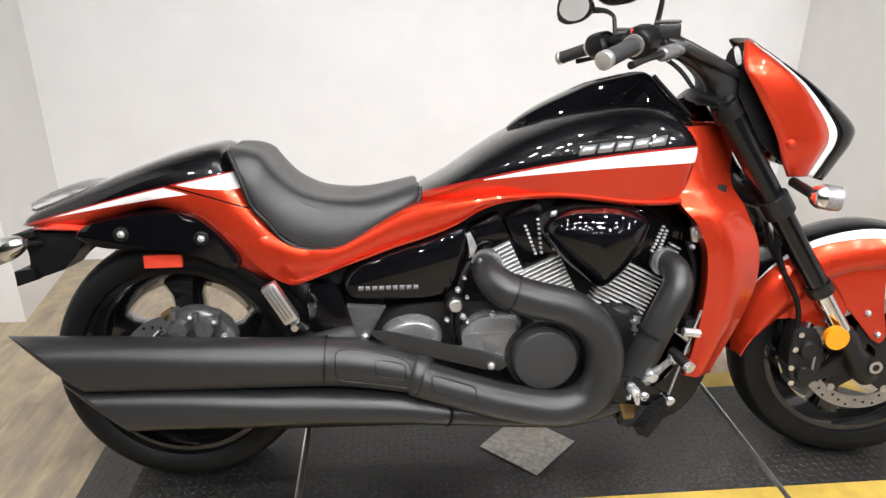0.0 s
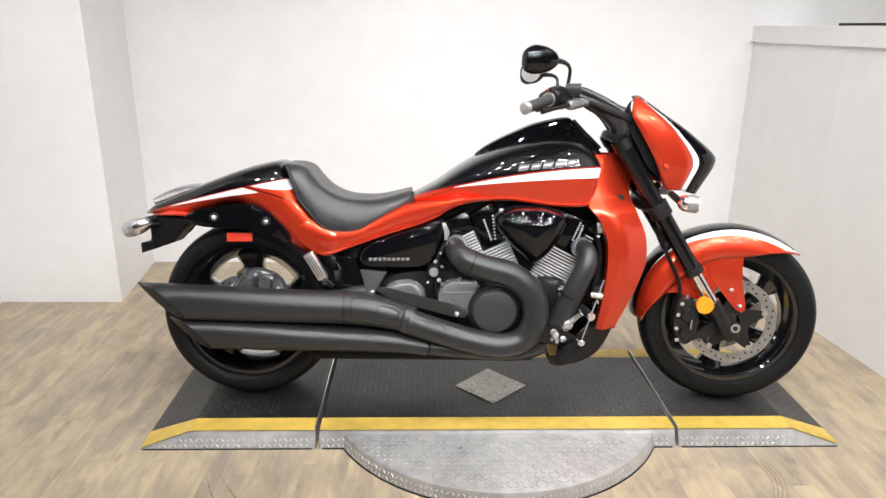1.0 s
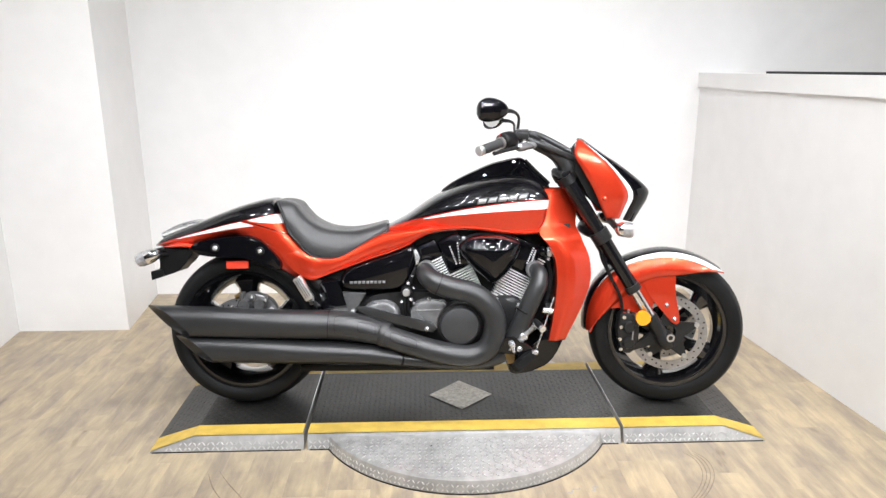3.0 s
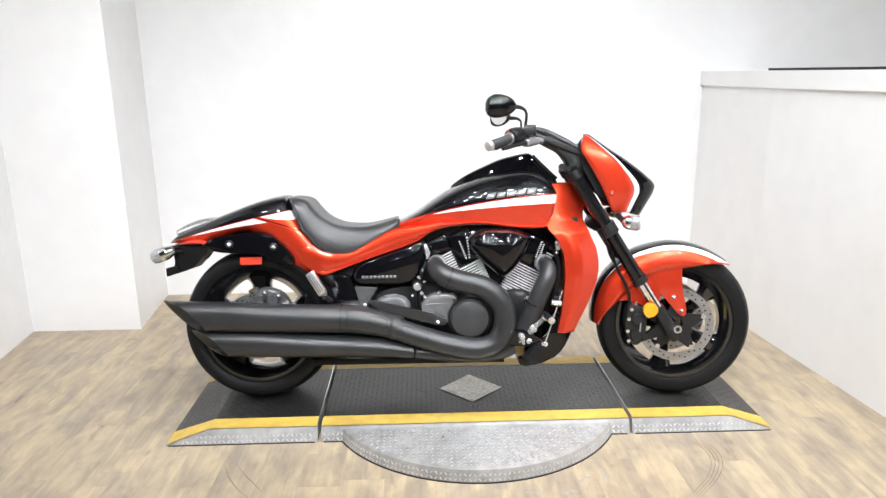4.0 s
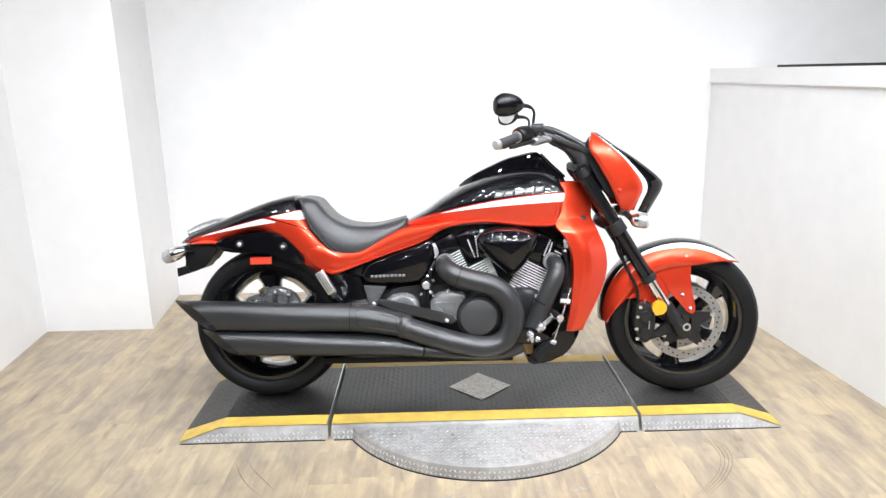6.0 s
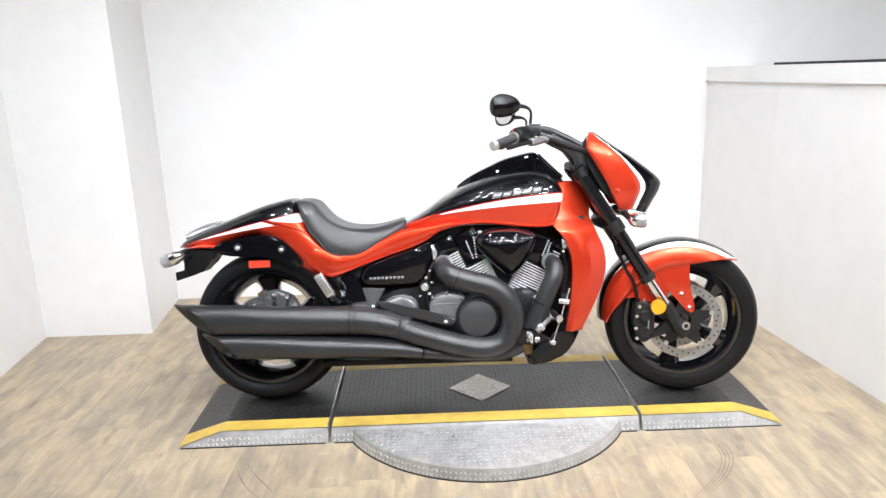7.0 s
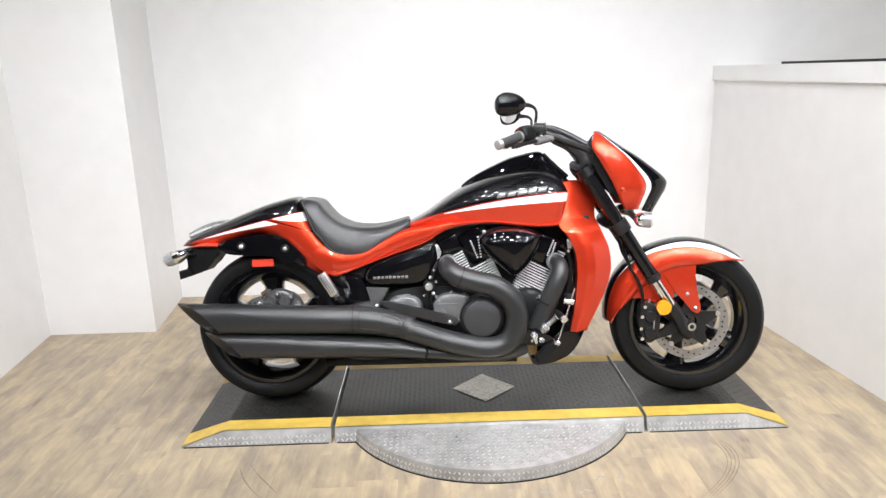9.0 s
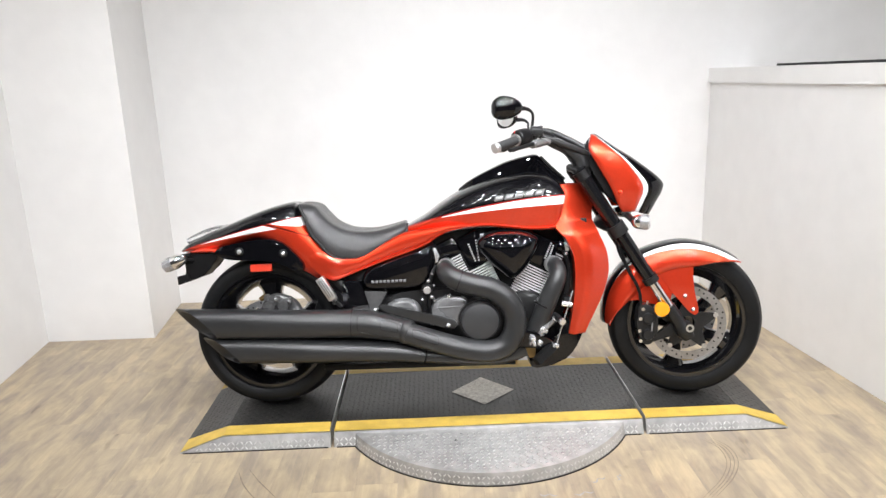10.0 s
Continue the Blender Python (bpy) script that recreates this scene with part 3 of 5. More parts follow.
# tail
DEEP_RED = (0.30, 0.012, 0.010)
t_up = solve3([(-1.081, 0.722), (-0.931, 0.762), (-0.691, 0.814)])
t_low = solve3([(-1.052, 0.725), (-0.933, 0.746), (-0.760, 0.771)])
seam = solve3([(-0.913, 0.815), (-0.739, 0.767), (-0.621, 0.728)])
t_mid = solve3([(-0.779, 0.787), (-0.715, 0.779), (-0.662, 0.779)])
t_red = (t_up[0] - 0.0035, *t_up[1:])
tail_paint = painted("tail_lacquer", ORANGE, [
    (BLACK, [(*t_up, 1)]),
    (DEEP_RED, [(*t_up, -1), (*t_red, 1)]),
    (WHITE, [(*t_red, -1), (*t_low, 1), (seam[0] - 0.007, *seam[1:], -1)]),
    (WHITE, [(*t_red, -1), (*t_mid, 1), (*seam, 1)]),
    (BLACK, [(seam[0] - 0.0018, *seam[1:], 1), (seam[0] + 0.0018, *seam[1:], -1), (None, -0.925, 0, 1), (None, -0.60, 0, -1)]),
])
bp("tail_cowl", hull([
    (-1.175, 0.692, -1.170, 0.684, 0.03), (-1.130, 0.724, -1.127, 0.688, 0.085), (-1.053, 0.758, -1.05, 0.690, 0.115), (-0.955, 0.797, -0.97, 0.700, 0.132),
    (-0.843, 0.838, -0.85, 0.728, 0.140), (-0.765, 0.859, -0.745, 0.662, 0.147), (-0.715, 0.865, -0.690, 0.580, 0.150), (-0.698, 0.846, -0.640, 0.55, 0.152), (-0.670, 0.80, -0.590, 0.545, 0.151), (-0.630, 0.74, -0.545, 0.545, 0.146)], p=0.55, q=0.8),
    tail_paint, label="black and orange tail cowl with a white stripe")


def flank_row(xt, zt, xb, zb, hw, ledge):
    """Side body: a full upper swell, a ledge with a shallow channel below it, and a lip along the lower edge."""
    def at(f, y):
        return (xt + (xb - xt) * f, y, zt + (zb - zt) * f)
    return [at(0, 0.0), at(0, hw - 0.040), at(0.01, hw - 0.014), at(0.12, hw - 0.004), at(0.32, hw), at(0.55, hw - 0.001), at(0.72, hw - 0.004), at(0.755, hw - 0.004 - ledge),
            at(0.86, hw - 0.006 - ledge), at(0.885, hw - 0.006), at(0.97, hw - 0.008), at(1.0, hw - 0.016), at(1.0, 0.0)]


bp("side_body", shell([flank_row(*r) for r in (
    (-0.712, 0.694, -0.705, 0.688, 0.130, 0.0), (-0.660, 0.687, -0.668, 0.637, 0.149, 0.0), (-0.600, 0.681, -0.613, 0.584, 0.1555, 0.0), (-0.560, 0.664, -0.565, 0.561, 0.160, 0.001), (-0.520, 0.653, -0.525, 0.571, 0.161, 0.002),
    (-0.455, 0.652, -0.475, 0.590, 0.160, 0.005), (-0.394, 0.682, -0.410, 0.612, 0.154, 0.008), (-0.312, 0.724, -0.330, 0.638, 0.148, 0.009), (-0.262, 0.738, -0.262, 0.659, 0.148, 0.009), (-0.200, 0.745, -0.195, 0.687, 0.152, 0.008),
    (-0.160, 0.749, -0.158, 0.711, 0.156, 0.003), (-0.118, 0.755, -0.115, 0.731, 0.160, 0.0), (-0.055, 0.758, -0.055, 0.742, 0.158, 0.0), (0.037, 0.760, 0.037, 0.746, 0.165, 0.0),
    (0.112, 0.752, 0.112, 0.738, 0.170, 0.0), (0.189, 0.742, 0.189, 0.728, 0.173, 0.0), (0.262, 0.739, 0.264, 0.726, 0.176, 0.0), (0.304, 0.741, 0.306, 0.729, 0.174, 0.0))]),
    orange_paint, label="gloss orange side body below the seat and tank", smooth=32)


def seat_row(xc, zc, yc, xl, zl, yl):
    """Seat: a nearly flat top up to the seam, a swelling side wall, a tucked lower edge."""
    def side(f, out):
        return (xc + (xl - xc) * f, yc + (yl - yc) * f + out, zc + (zl - zc) * f)
    return [(xc, 0.0, zc + 0.002), (xc, yc * 0.5, zc + 0.004), (xc, yc - 0.010, zc + 0.003), (xc, yc - 0.002, zc - 0.001), side(0.12, 0.004), side(0.35, 0.010), side(0.62, 0.010), side(0.86, 0.004),
            side(0.97, 0.0), (xl, yl - 0.008, zl - 0.001), (xl, yl - 0.03, zl + 0.002), (xl, 0.0, zl + 0.004)]


bp("seat", shell([seat_row(*r) for r in (
    (-0.693, 0.856, 0.090, -0.690, 0.850, 0.105), (-0.680, 0.855, 0.102, -0.678, 0.828, 0.128), (-0.652, 0.852, 0.108, -0.660, 0.790, 0.141), (-0.622, 0.840, 0.113, -0.637, 0.746, 0.149), (-0.600, 0.813, 0.115, -0.607, 0.711, 0.152),
    (-0.563, 0.774, 0.117, -0.575, 0.672, 0.153), (-0.510, 0.747, 0.118, -0.532, 0.649, 0.153), (-0.455, 0.738, 0.116, -0.458, 0.645, 0.152), (-0.400, 0.738, 0.112, -0.394, 0.675, 0.143),
    (-0.350, 0.747, 0.104, -0.345, 0.700, 0.130), (-0.308, 0.758, 0.094, -0.308, 0.718, 0.115), (-0.285, 0.764, 0.084, -0.284, 0.732, 0.100), (-0.277, 0.760, 0.078, -0.276, 0.742, 0.090))]),
    leather, label="smooth black vinyl seat with a raised rear", smooth=50)
bp("seat_base", tube([(-0.684, -0.126, 0.858), (-0.660, -0.140, 0.800), (-0.640, -0.147, 0.744), (-0.609, -0.150, 0.708), (-0.578, -0.151, 0.669), (-0.534, -0.151, 0.646), (-0.457, -0.150, 0.642), (-0.394, -0.142, 0.672), (-0.310, -0.116, 0.714), (-0.278, -0.095, 0.735), (-0.274, -0.080, 0.765)], 0.0055, 8), plastic, label="black edge under the seat")

# tank
s_up = solve3([(-0.134, 0.789), (0.096, 0.832), (0.322, 0.852)])
s_low = solve3([(-0.134, 0.787), (0.097, 0.809), (0.325, 0.820)])
s_red = (s_up[0] + 0.005, *s_up[1:])
tank_paint = painted("tank_lacquer", ORANGE, [(BLACK, [(*s_red, 1)]), (DEEP_RED, [(*s_red, -1), (*s_up, 1)]), (WHITE, [(*s_up, -1), (*s_low, 1), (None, -0.128, 0, 1)])])
TANK_SIDE = ((1.0, 0.0), (0.993, 0.22), (0.965, 0.44), (0.91, 0.64), (0.82, 0.81), (0.71, 0.92), (0.60, 0.98), (0.50, 1.0), (0.40, 0.993), (0.29, 0.968), (0.18, 0.935), (0.08, 0.90), (0.0, 0.875), (0.0, 0.0))


def tank_row(xt, zt, xb, zb, hw):
    return [(xb + (xt - xb) * u, hw * w, zb + (zt - zb) * u) for u, w in TANK_SIDE]


tank = bp("fuel_tank", shell([tank_row(*r) for r in (
    (-0.292, 0.748, -0.288, 0.730, 0.075), (-0.255, 0.766, -0.250, 0.731, 0.105), (-0.20, 0.796, -0.19, 0.738, 0.130), (-0.126, 0.847, -0.10, 0.752, 0.152), (-0.05, 0.890, -0.03, 0.755, 0.170),
    (0.051, 0.928, 0.04, 0.757, 0.184), (0.153, 0.950, 0.15, 0.744, 0.191), (0.225, 0.956, 0.235, 0.734, 0.191), (0.275, 0.946, 0.285, 0.738, 0.186), (0.310, 0.926, 0.312, 0.754, 0.181),
    (0.334, 0.902, 0.330, 0.780, 0.168), (0.348, 0.878, 0.342, 0.815, 0.142), (0.352, 0.862, 0.348, 0.842, 0.10))]), tank_paint, label="gloss black and orange fuel tank with a white stripe", smooth=60)


def console_row(x, zt, zb, w):
    return [(x, 0.0, zt), (x, 0.45 * w, zt - 0.001), (x, 0.62 * w, zt - 0.004), (x, 0.70 * w, zt - 0.012), (x, 0.88 * w, zb + 0.35 * (zt - zb)), (x, w, zb), (x, w - 0.004, zb - 0.012), (x, 0.0, zb - 0.015)]


console = bp("console", shell([console_row(*r) for r in (
    (-0.064, 0.889, 0.884, 0.016), (-0.055, 0.897, 0.886, 0.032), (-0.025, 0.919, 0.896, 0.050), (0.02, 0.944, 0.911, 0.064), (0.063, 0.964, 0.924, 0.075), (0.127, 0.991, 0.940, 0.085), (0.193, 1.007, 0.947, 0.090),
    (0.236, 1.015, 0.947, 0.092), (0.254, 1.013, 0.943, 0.092), (0.272, 0.998, 0.936, 0.092), (0.302, 0.967, 0.921, 0.090), (0.33, 0.943, 0.906, 0.086), (0.358, 0.916, 0.895, 0.080))]), black_paint, label="gloss black instrument console on the tank", smooth=38)
for side in (1, -1):
    bp("edge_rib", tube([(0.262, side * 0.066, 1.006), (0.30, side * 0.066, 0.968), (0.335, side * 0.063, 0.936), (0.360, side * 0.058, 0.914)], 0.005, 8), plastic, console)

# shroud beside the radiator
levels = [(0.893, 0.300, 0.476, -0.092, 0.080), (0.875, 0.290, 0.482, -0.108, 0.088), (0.84, 0.282, 0.480, -0.124, 0.090), (0.79, 0.284, 0.468, -0.138, 0.080), (0.755, 0.292, 0.461, -0.151, 0.066), (0.735, 0.302, 0.464, -0.166, 0.056), (0.712, 0.318, 0.472, -0.185, 0.052), (0.689, 0.338, 0.480, -0.192, 0.050),
          (0.63, 0.365, 0.503, -0.197, 0.044), (0.55, 0.374, 0.511, -0.195, 0.044), (0.468, 0.371, 0.490, -0.188, 0.038), (0.385, 0.363, 0.453, -0.178, 0.028), (0.340, 0.356, 0.430, -0.172, 0.022), (0.308, 0.352, 0.416, -0.168, 0.018)]
for side in (1, -1):
    rows = []
    for z, xr, xf, y, turn in curve_through(levels, 4):
        row = [(xr - 0.004, side * (y + 0.03), z)]
        for f, out in ((0.0, 0.006), (0.1, 0.003), (0.2, -0.002), (0.27, -0.006), (0.40, -0.008), (0.55, -0.006), (0.7, -0.002), (0.85, 0.0), (1.0, 0.0)):
            row.append((xr + f * (xf - xr), side * (y + out + turn * f ** 1.7), z))
        rows.append(row + [(xf - 0.006, side * (y + turn + 0.04), z)])
    bp("radiator_shroud", grid_skin(rows), orange_paint, label="gloss orange radiator side shroud", solid=0.004, smooth=50)
bp("bolt", tube([(0.427, -0.098, 0.748), (0.426, -0.108, 0.748), (0.426, -0.112, 0.748)], [0.0085, 0.0085, 0.004], 12, 1), zinc)
bp("radiator", boxed(0.40, 0.435, -0.12, 0.12, 0.36, 0.76, bevel=0.006), plastic, label="black radiator behind the front wheel")
bp("belly_pan", plate(rounded([(0.355, 0.36), (0.410, 0.345), (0.403, 0.30), (0.367, 0.233), (0.313, 0.192), (0.235, 0.176), (0.200, 0.180), (0.20, 0.22), (0.25, 0.26), (0.33, 0.32)], 3), -0.155, 0.155, 0.01), black_paint, label="gloss black belly pan")

# fork, front fender
def fork_leg(side):
    y = side * 0.118
    at = lambda s: (0.425 + s * 0.430, y, 0.955 - s * 0.662)
    leg = bp("fork_leg", rod(at(0.0), at(0.36), 0.0285, 20), fork_black, label="black upside-down fork leg with a chrome stanchion", steer=True)
    bp("fork_cap", rod(at(0.01), at(0.055), 0.0315, 20), plastic, leg, steer=True)
    bp("lower_clamp", rod(at(0.33), at(0.39), 0.037, 20), case_black, leg, steer=True)
    bp("outer_tube", rod(at(0.38), at(0.66), 0.0285, 20, 0.027), fork_black, leg, steer=True)
    bp("tube_end", rod(at(0.655), at(0.69), 0.032, 20), case_black, leg, steer=True)
    bp("stanchion", rod(at(0.68), at(0.86), 0.0215, 20), chrome, leg, "chrome stanchion", steer=True)
    bp("fork_foot", tube([at(0.845), at(0.875), at(0.95), at(1.0), at(1.045)], [0.026, 0.027, 0.027, 0.034, 0.024], 18), case_black, leg, steer=True)
    bp("axle_cap", rod((FX, y - side * 0.02, FZ), (FX, y + side * 0.036, FZ), 0.019, 18), case_black, leg, steer=True)
    bp("axle_end", lathe([(0.009, 0.0), (0.0165, 0.0), (0.0165, 0.004), (0.009, 0.004)], FX, FZ, 20, cy=y + side * 0.037), alloy, leg, "bare alloy axle end", steer=True)
    return leg


fork_leg(-1)
fork_leg(1)
bp("upper_yoke", tube([(0.43, -0.118, 0.95), (0.415, -0.06, 0.955), (0.405, 0, 0.957), (0.415, 0.06, 0.955), (0.43, 0.118, 0.95)], 0.015, 12), plastic, label="black upper fork yoke", steer=True)
bp("lower_yoke", tube([(0.57, -0.118, 0.725), (0.54, -0.06, 0.73), (0.53, 0, 0.732), (0.54, 0.06, 0.73), (0.57, 0.118, 0.725)], 0.026, 12), case_black, label="black lower fork yoke", steer=True)

fender_paint = painted("fender_lacquer", ORANGE, [(WHITE, [(*solve3([(0.54, 0.060), (0.70, 0.074), (1.0, 0.070)]), -1)]), (BLACK, [(0.055, 0, 0, -1)])], axis="xy")
rows = []
for phi, skirt, top in curve_through([(49, 0.326, 0.337), (57, 0.300, 0.333), (66, 0.271, 0.331), (77, 0.245, 0.331), (90, 0.232, 0.333), (105, 0.235, 0.335), (125, 0.235, 0.343), (145, 0.240, 0.346), (160, 0.262, 0.343), (172, 0.295, 0.338), (180, 0.312, 0.334)], 5):
    a = radians(phi)
    o, c = Vector((math.cos(a), 0, math.sin(a))), Vector((0.868, 0, 0.316))
    row = []
    for y, r in ((0.093, skirt), (0.093, 0.5 * (skirt + top - 0.05)), (0.089, top - 0.050), (0.078, top - 0.029), (0.060, top - 0.014), (0.035, top - 0.004), (0.0, top)):
        row.append(c + o * max(r, skirt) + Vector((0, -y, 0)))
    row += [Vector((v.x, -v.y, v.z)) for v in row[-2::-1]]
    rows.append(row)
fender = bp("front_fender", grid_skin(rows), fender_paint, label="gloss orange front fender with white and black centre stripes", steer=True, solid=0.004, smooth=60)
for side in (1, -1):
    y = side * 0.0885
    bp("stay", plate([(0.745, 0.53), (0.745, 0.575), (0.894, 0.575), (0.889, 0.508), (0.899, 0.453), (0.918, 0.380), (0.917, 0.358), (0.905, 0.348), (0.883, 0.360), (0.845, 0.405), (0.80, 0.455)], y - 0.005, y + 0.005, 0.003), orange_paint, fender, steer=True)
    bp("stay", plate([(0.60, 0.412), (0.629, 0.418), (0.667, 0.423), (0.722, 0.404), (0.754, 0.396), (0.80, 0.39), (0.81, 0.45), (0.76, 0.53), (0.66, 0.54)], y - 0.005, y + 0.005, 0.003), orange_paint, fender, steer=True)
    for x, z in ((0.758, 0.415), (0.861, 0.432), (0.895, 0.374)):
        bolt((x, y - 0.006 * 1, z), 0.009, 0.008, fender, steer=STEER)
bp("reflector", rod((0.752, -0.150, 0.396), (0.752, -0.166, 0.396), 0.029, 24), amber, label="round amber reflector on the fork", steer=True)

# front caliper and hose
def caliper(side):
    y = side * 0.098
    cal = bp("front_caliper", plate(rounded([(0.668, 0.40), (0.712, 0.405), (0.742, 0.37), (0.745, 0.30), (0.725, 0.245), (0.688, 0.245), (0.664, 0.31)], 3), y - 0.028, y + 0.028, 0.008), case_black, label="black four-piston brake caliper", steer=True)
    bp("bracket", plate([(0.72, 0.265), (0.73, 0.245), (0.80, 0.268), (0.87, 0.295), (0.85, 0.33), (0.80, 0.325), (0.755, 0.28)], y - 0.012, y + 0.006, 0.004), case_black, cal, steer=True)
    for z in (0.283, 0.350):
        bp("piston_housing", tube([(0.706, y + side * 0.022, z), (0.706, y + side * 0.036, z), (0.706, y + side * 0.041, z)], [0.026, 0.024, 0.021], 10, 1), case_black, cal, steer=True)
    for x, z in ((0.676, 0.258), (0.671, 0.300), (0.674, 0.350), (0.684, 0.390)):
        bp("bolt", rod((x, y + side * 0.033, z), (x, y - side * 0.01, z), 0.0075, 10), chrome, cal, steer=True)
    bp("bleed_nipple", rod((0.700, y + side * 0.02, 0.395), (0.704, y + side * 0.02, 0.420), 0.005, 8), alloy, cal, steer=True)
    bp("print", plate([(0.716, 0.30), (0.721, 0.30), (0.723, 0.335), (0.718, 0.335)], y + side * 0.040 - 0.0015, y + side * 0.040 + 0.0015), silver_badge, cal, "pale printed bar", steer=True)
    return cal


caliper(-1)
caliper(1)
bp("brake_hose", tube([(0.52, -0.085, 0.79), (0.577, -0.100, 0.715), (0.590, -0.108, 0.668), (0.603, -0.110, 0.609), (0.626, -0.112, 0.549), (0.657, -0.116, 0.494), (0.674, -0.118, 0.443), (0.675, -0.115, 0.386)], 0.0065, n=10), plastic, label="black rubber brake hose", steer=True)
bp("brake_hose", tube([(0.53, -0.04, 0.76), (0.565, -0.06, 0.71), (0.582, -0.07, 0.669), (0.598, -0.075, 0.609), (0.632, -0.095, 0.547)], 0.006, n=10), plastic, label="black rubber brake hose", steer=True)

# headlamp cowl
cowl_rows = [  # rear x, z, y; edge x, z, y; nose x, z
    (0.481, 1.086, 0.068, 0.496, 1.084, 0.062, 0.503, 1.088),
    (0.465, 1.034, 0.120, 0.548, 1.036, 0.110, 0.596, 1.024),
    (0.494, 0.978, 0.132, 0.604, 0.986, 0.122, 0.670, 0.976),
    (0.538, 0.905, 0.134, 0.666, 0.908, 0.116, 0.768, 0.898),
    (0.558, 0.865, 0.132, 0.680, 0.866, 0.114, 0.775, 0.860),
    (0.578, 0.820, 0.122, 0.668, 0.826, 0.108, 0.748, 0.808),
    (0.598, 0.784, 0.112, 0.652, 0.782, 0.098, 0.722, 0.760)]
sides, bands, noses = {1: [], -1: []}, {1: [], -1: []}, []
for xr, zr, yr, xe, ze, ye, xn, zn in curve_through(cowl_rows, 5):
    def across(u):
        """From the rear edge (0) over the stripe's edge (0.6) to the nose (1)."""
        if u < 0.6:
            k = u / 0.6
            return (xr + (xe - xr) * k, yr + (ye - yr) * k + 0.005 * math.sin(math.pi * k), zr + (ze - zr) * k)
        k = (u - 0.6) / 0.4
        return (xe + (xn - xe) * math.sin(k * math.pi / 2), ye * math.cos(k * math.pi / 2) ** 0.8, ze + (zn - ze) * math.sin(k * math.pi / 2))
    wide = 0.014 + 0.036 * min(1.0, max(0.0, (1.085 - zr) / 0.17))
    for side in (1, -1):
        sides[side].append([(x, side * y, z) for x, y, z in (across(u) for u in (0, 0.12, 0.24, 0.36, 0.48, 0.6))])
        bands[side].append([(x, side * y, z) for x, y, z in (across(0.6 + k * wide / 3) for k in range(4))])
    half = [across(u) for u in (0.6 + wide, 0.70, 0.77, 0.84, 0.90, 0.95, 1.0)]
    noses.append([(x, -y, z) for x, y, z in half] + [(x, y, z) for x, y, z in half[-2::-1]])
head = bp("headlamp_cowl", grid_skin(noses), black_paint, label="orange and black headlamp cowl with a white stripe", steer=True, solid=0.005, smooth=50)
for side in (1, -1):
    bp("side_panel", grid_skin(sides[side][0 if side < 0 else 5:]), orange_paint, head, "gloss orange side panel", steer=True, solid=0.005, smooth=50)
    bp("stripe", grid_skin(bands[side]), white_paint, head, "white stripe", steer=True, solid=0.005, smooth=50)
    bp("inner_panel", plate([(0.475, 1.05), (0.59, 0.99), (0.66, 0.90), (0.66, 0.84), (0.62, 0.785), (0.535, 0.86), (0.47, 0.97)], side * 0.09 - 0.004, side * 0.09 + 0.004), plastic, head, steer=True)
dash = []
for xr, zr, yr, *_ in curve_through(cowl_rows[1:5], 4):
    dash.append([(xr + 0.035, y, zr) for y in (-yr * 0.93, -yr * 0.5, 0.0, yr * 0.5, yr * 0.93)])
bp("dash_panel", grid_skin(dash), plastic, head, "matt black panel closing the cowl's back", steer=True, solid=0.003)
bolt((0.585, -0.137, 0.863), 0.010, 0.006, head, orange_paint, steer=STEER)
gaze = Vector((-0.78, -0.46, 0.42)).normalized()
centre = Vector((0.485, -0.036, 1.050))
pod = bp("instrument_pod", tube([centre - gaze * 0.040, centre - gaze * 0.030, centre - gaze * 0.002, centre + gaze * 0.004, centre + gaze * 0.003], [0.016, 0.026, 0.031, 0.030, 0.026], 24, 1), plastic, label="black round instrument pod, its dial painted with a pale reflection", steer=True)
bp("dial", tube([centre, centre + gaze * 0.0036], [0.026, 0.026], 24, 1), dial_sheen, pod, "dial under glass, its pale reflection put into the colour", steer=True)

# front indicators
for side in (1, -1):
    ind = bp("front_indicator", tube([(0.621, side * 0.180, 0.756), (0.629, side * 0.181, 0.755), (0.642, side * 0.184, 0.753), (0.651, side * 0.185, 0.752)], [0.009, 0.020, 0.027, 0.0285], 18), chrome, label="chrome bullet indicator with a clear lens", steer=True)
    bp("lens", tube([(0.651, side * 0.185, 0.752), (0.661, side * 0.187, 0.751), (0.684, side * 0.191, 0.748), (0.688, side * 0.192, 0.748)], [0.028, 0.029, 0.028, 0.018], 18, 2), clear_lens, ind, "clear lens", steer=True)
    bp("arm", rod((0.621, side * 0.10, 0.768), (0.627, side * 0.182, 0.758), 0.012), plastic, ind, steer=True)

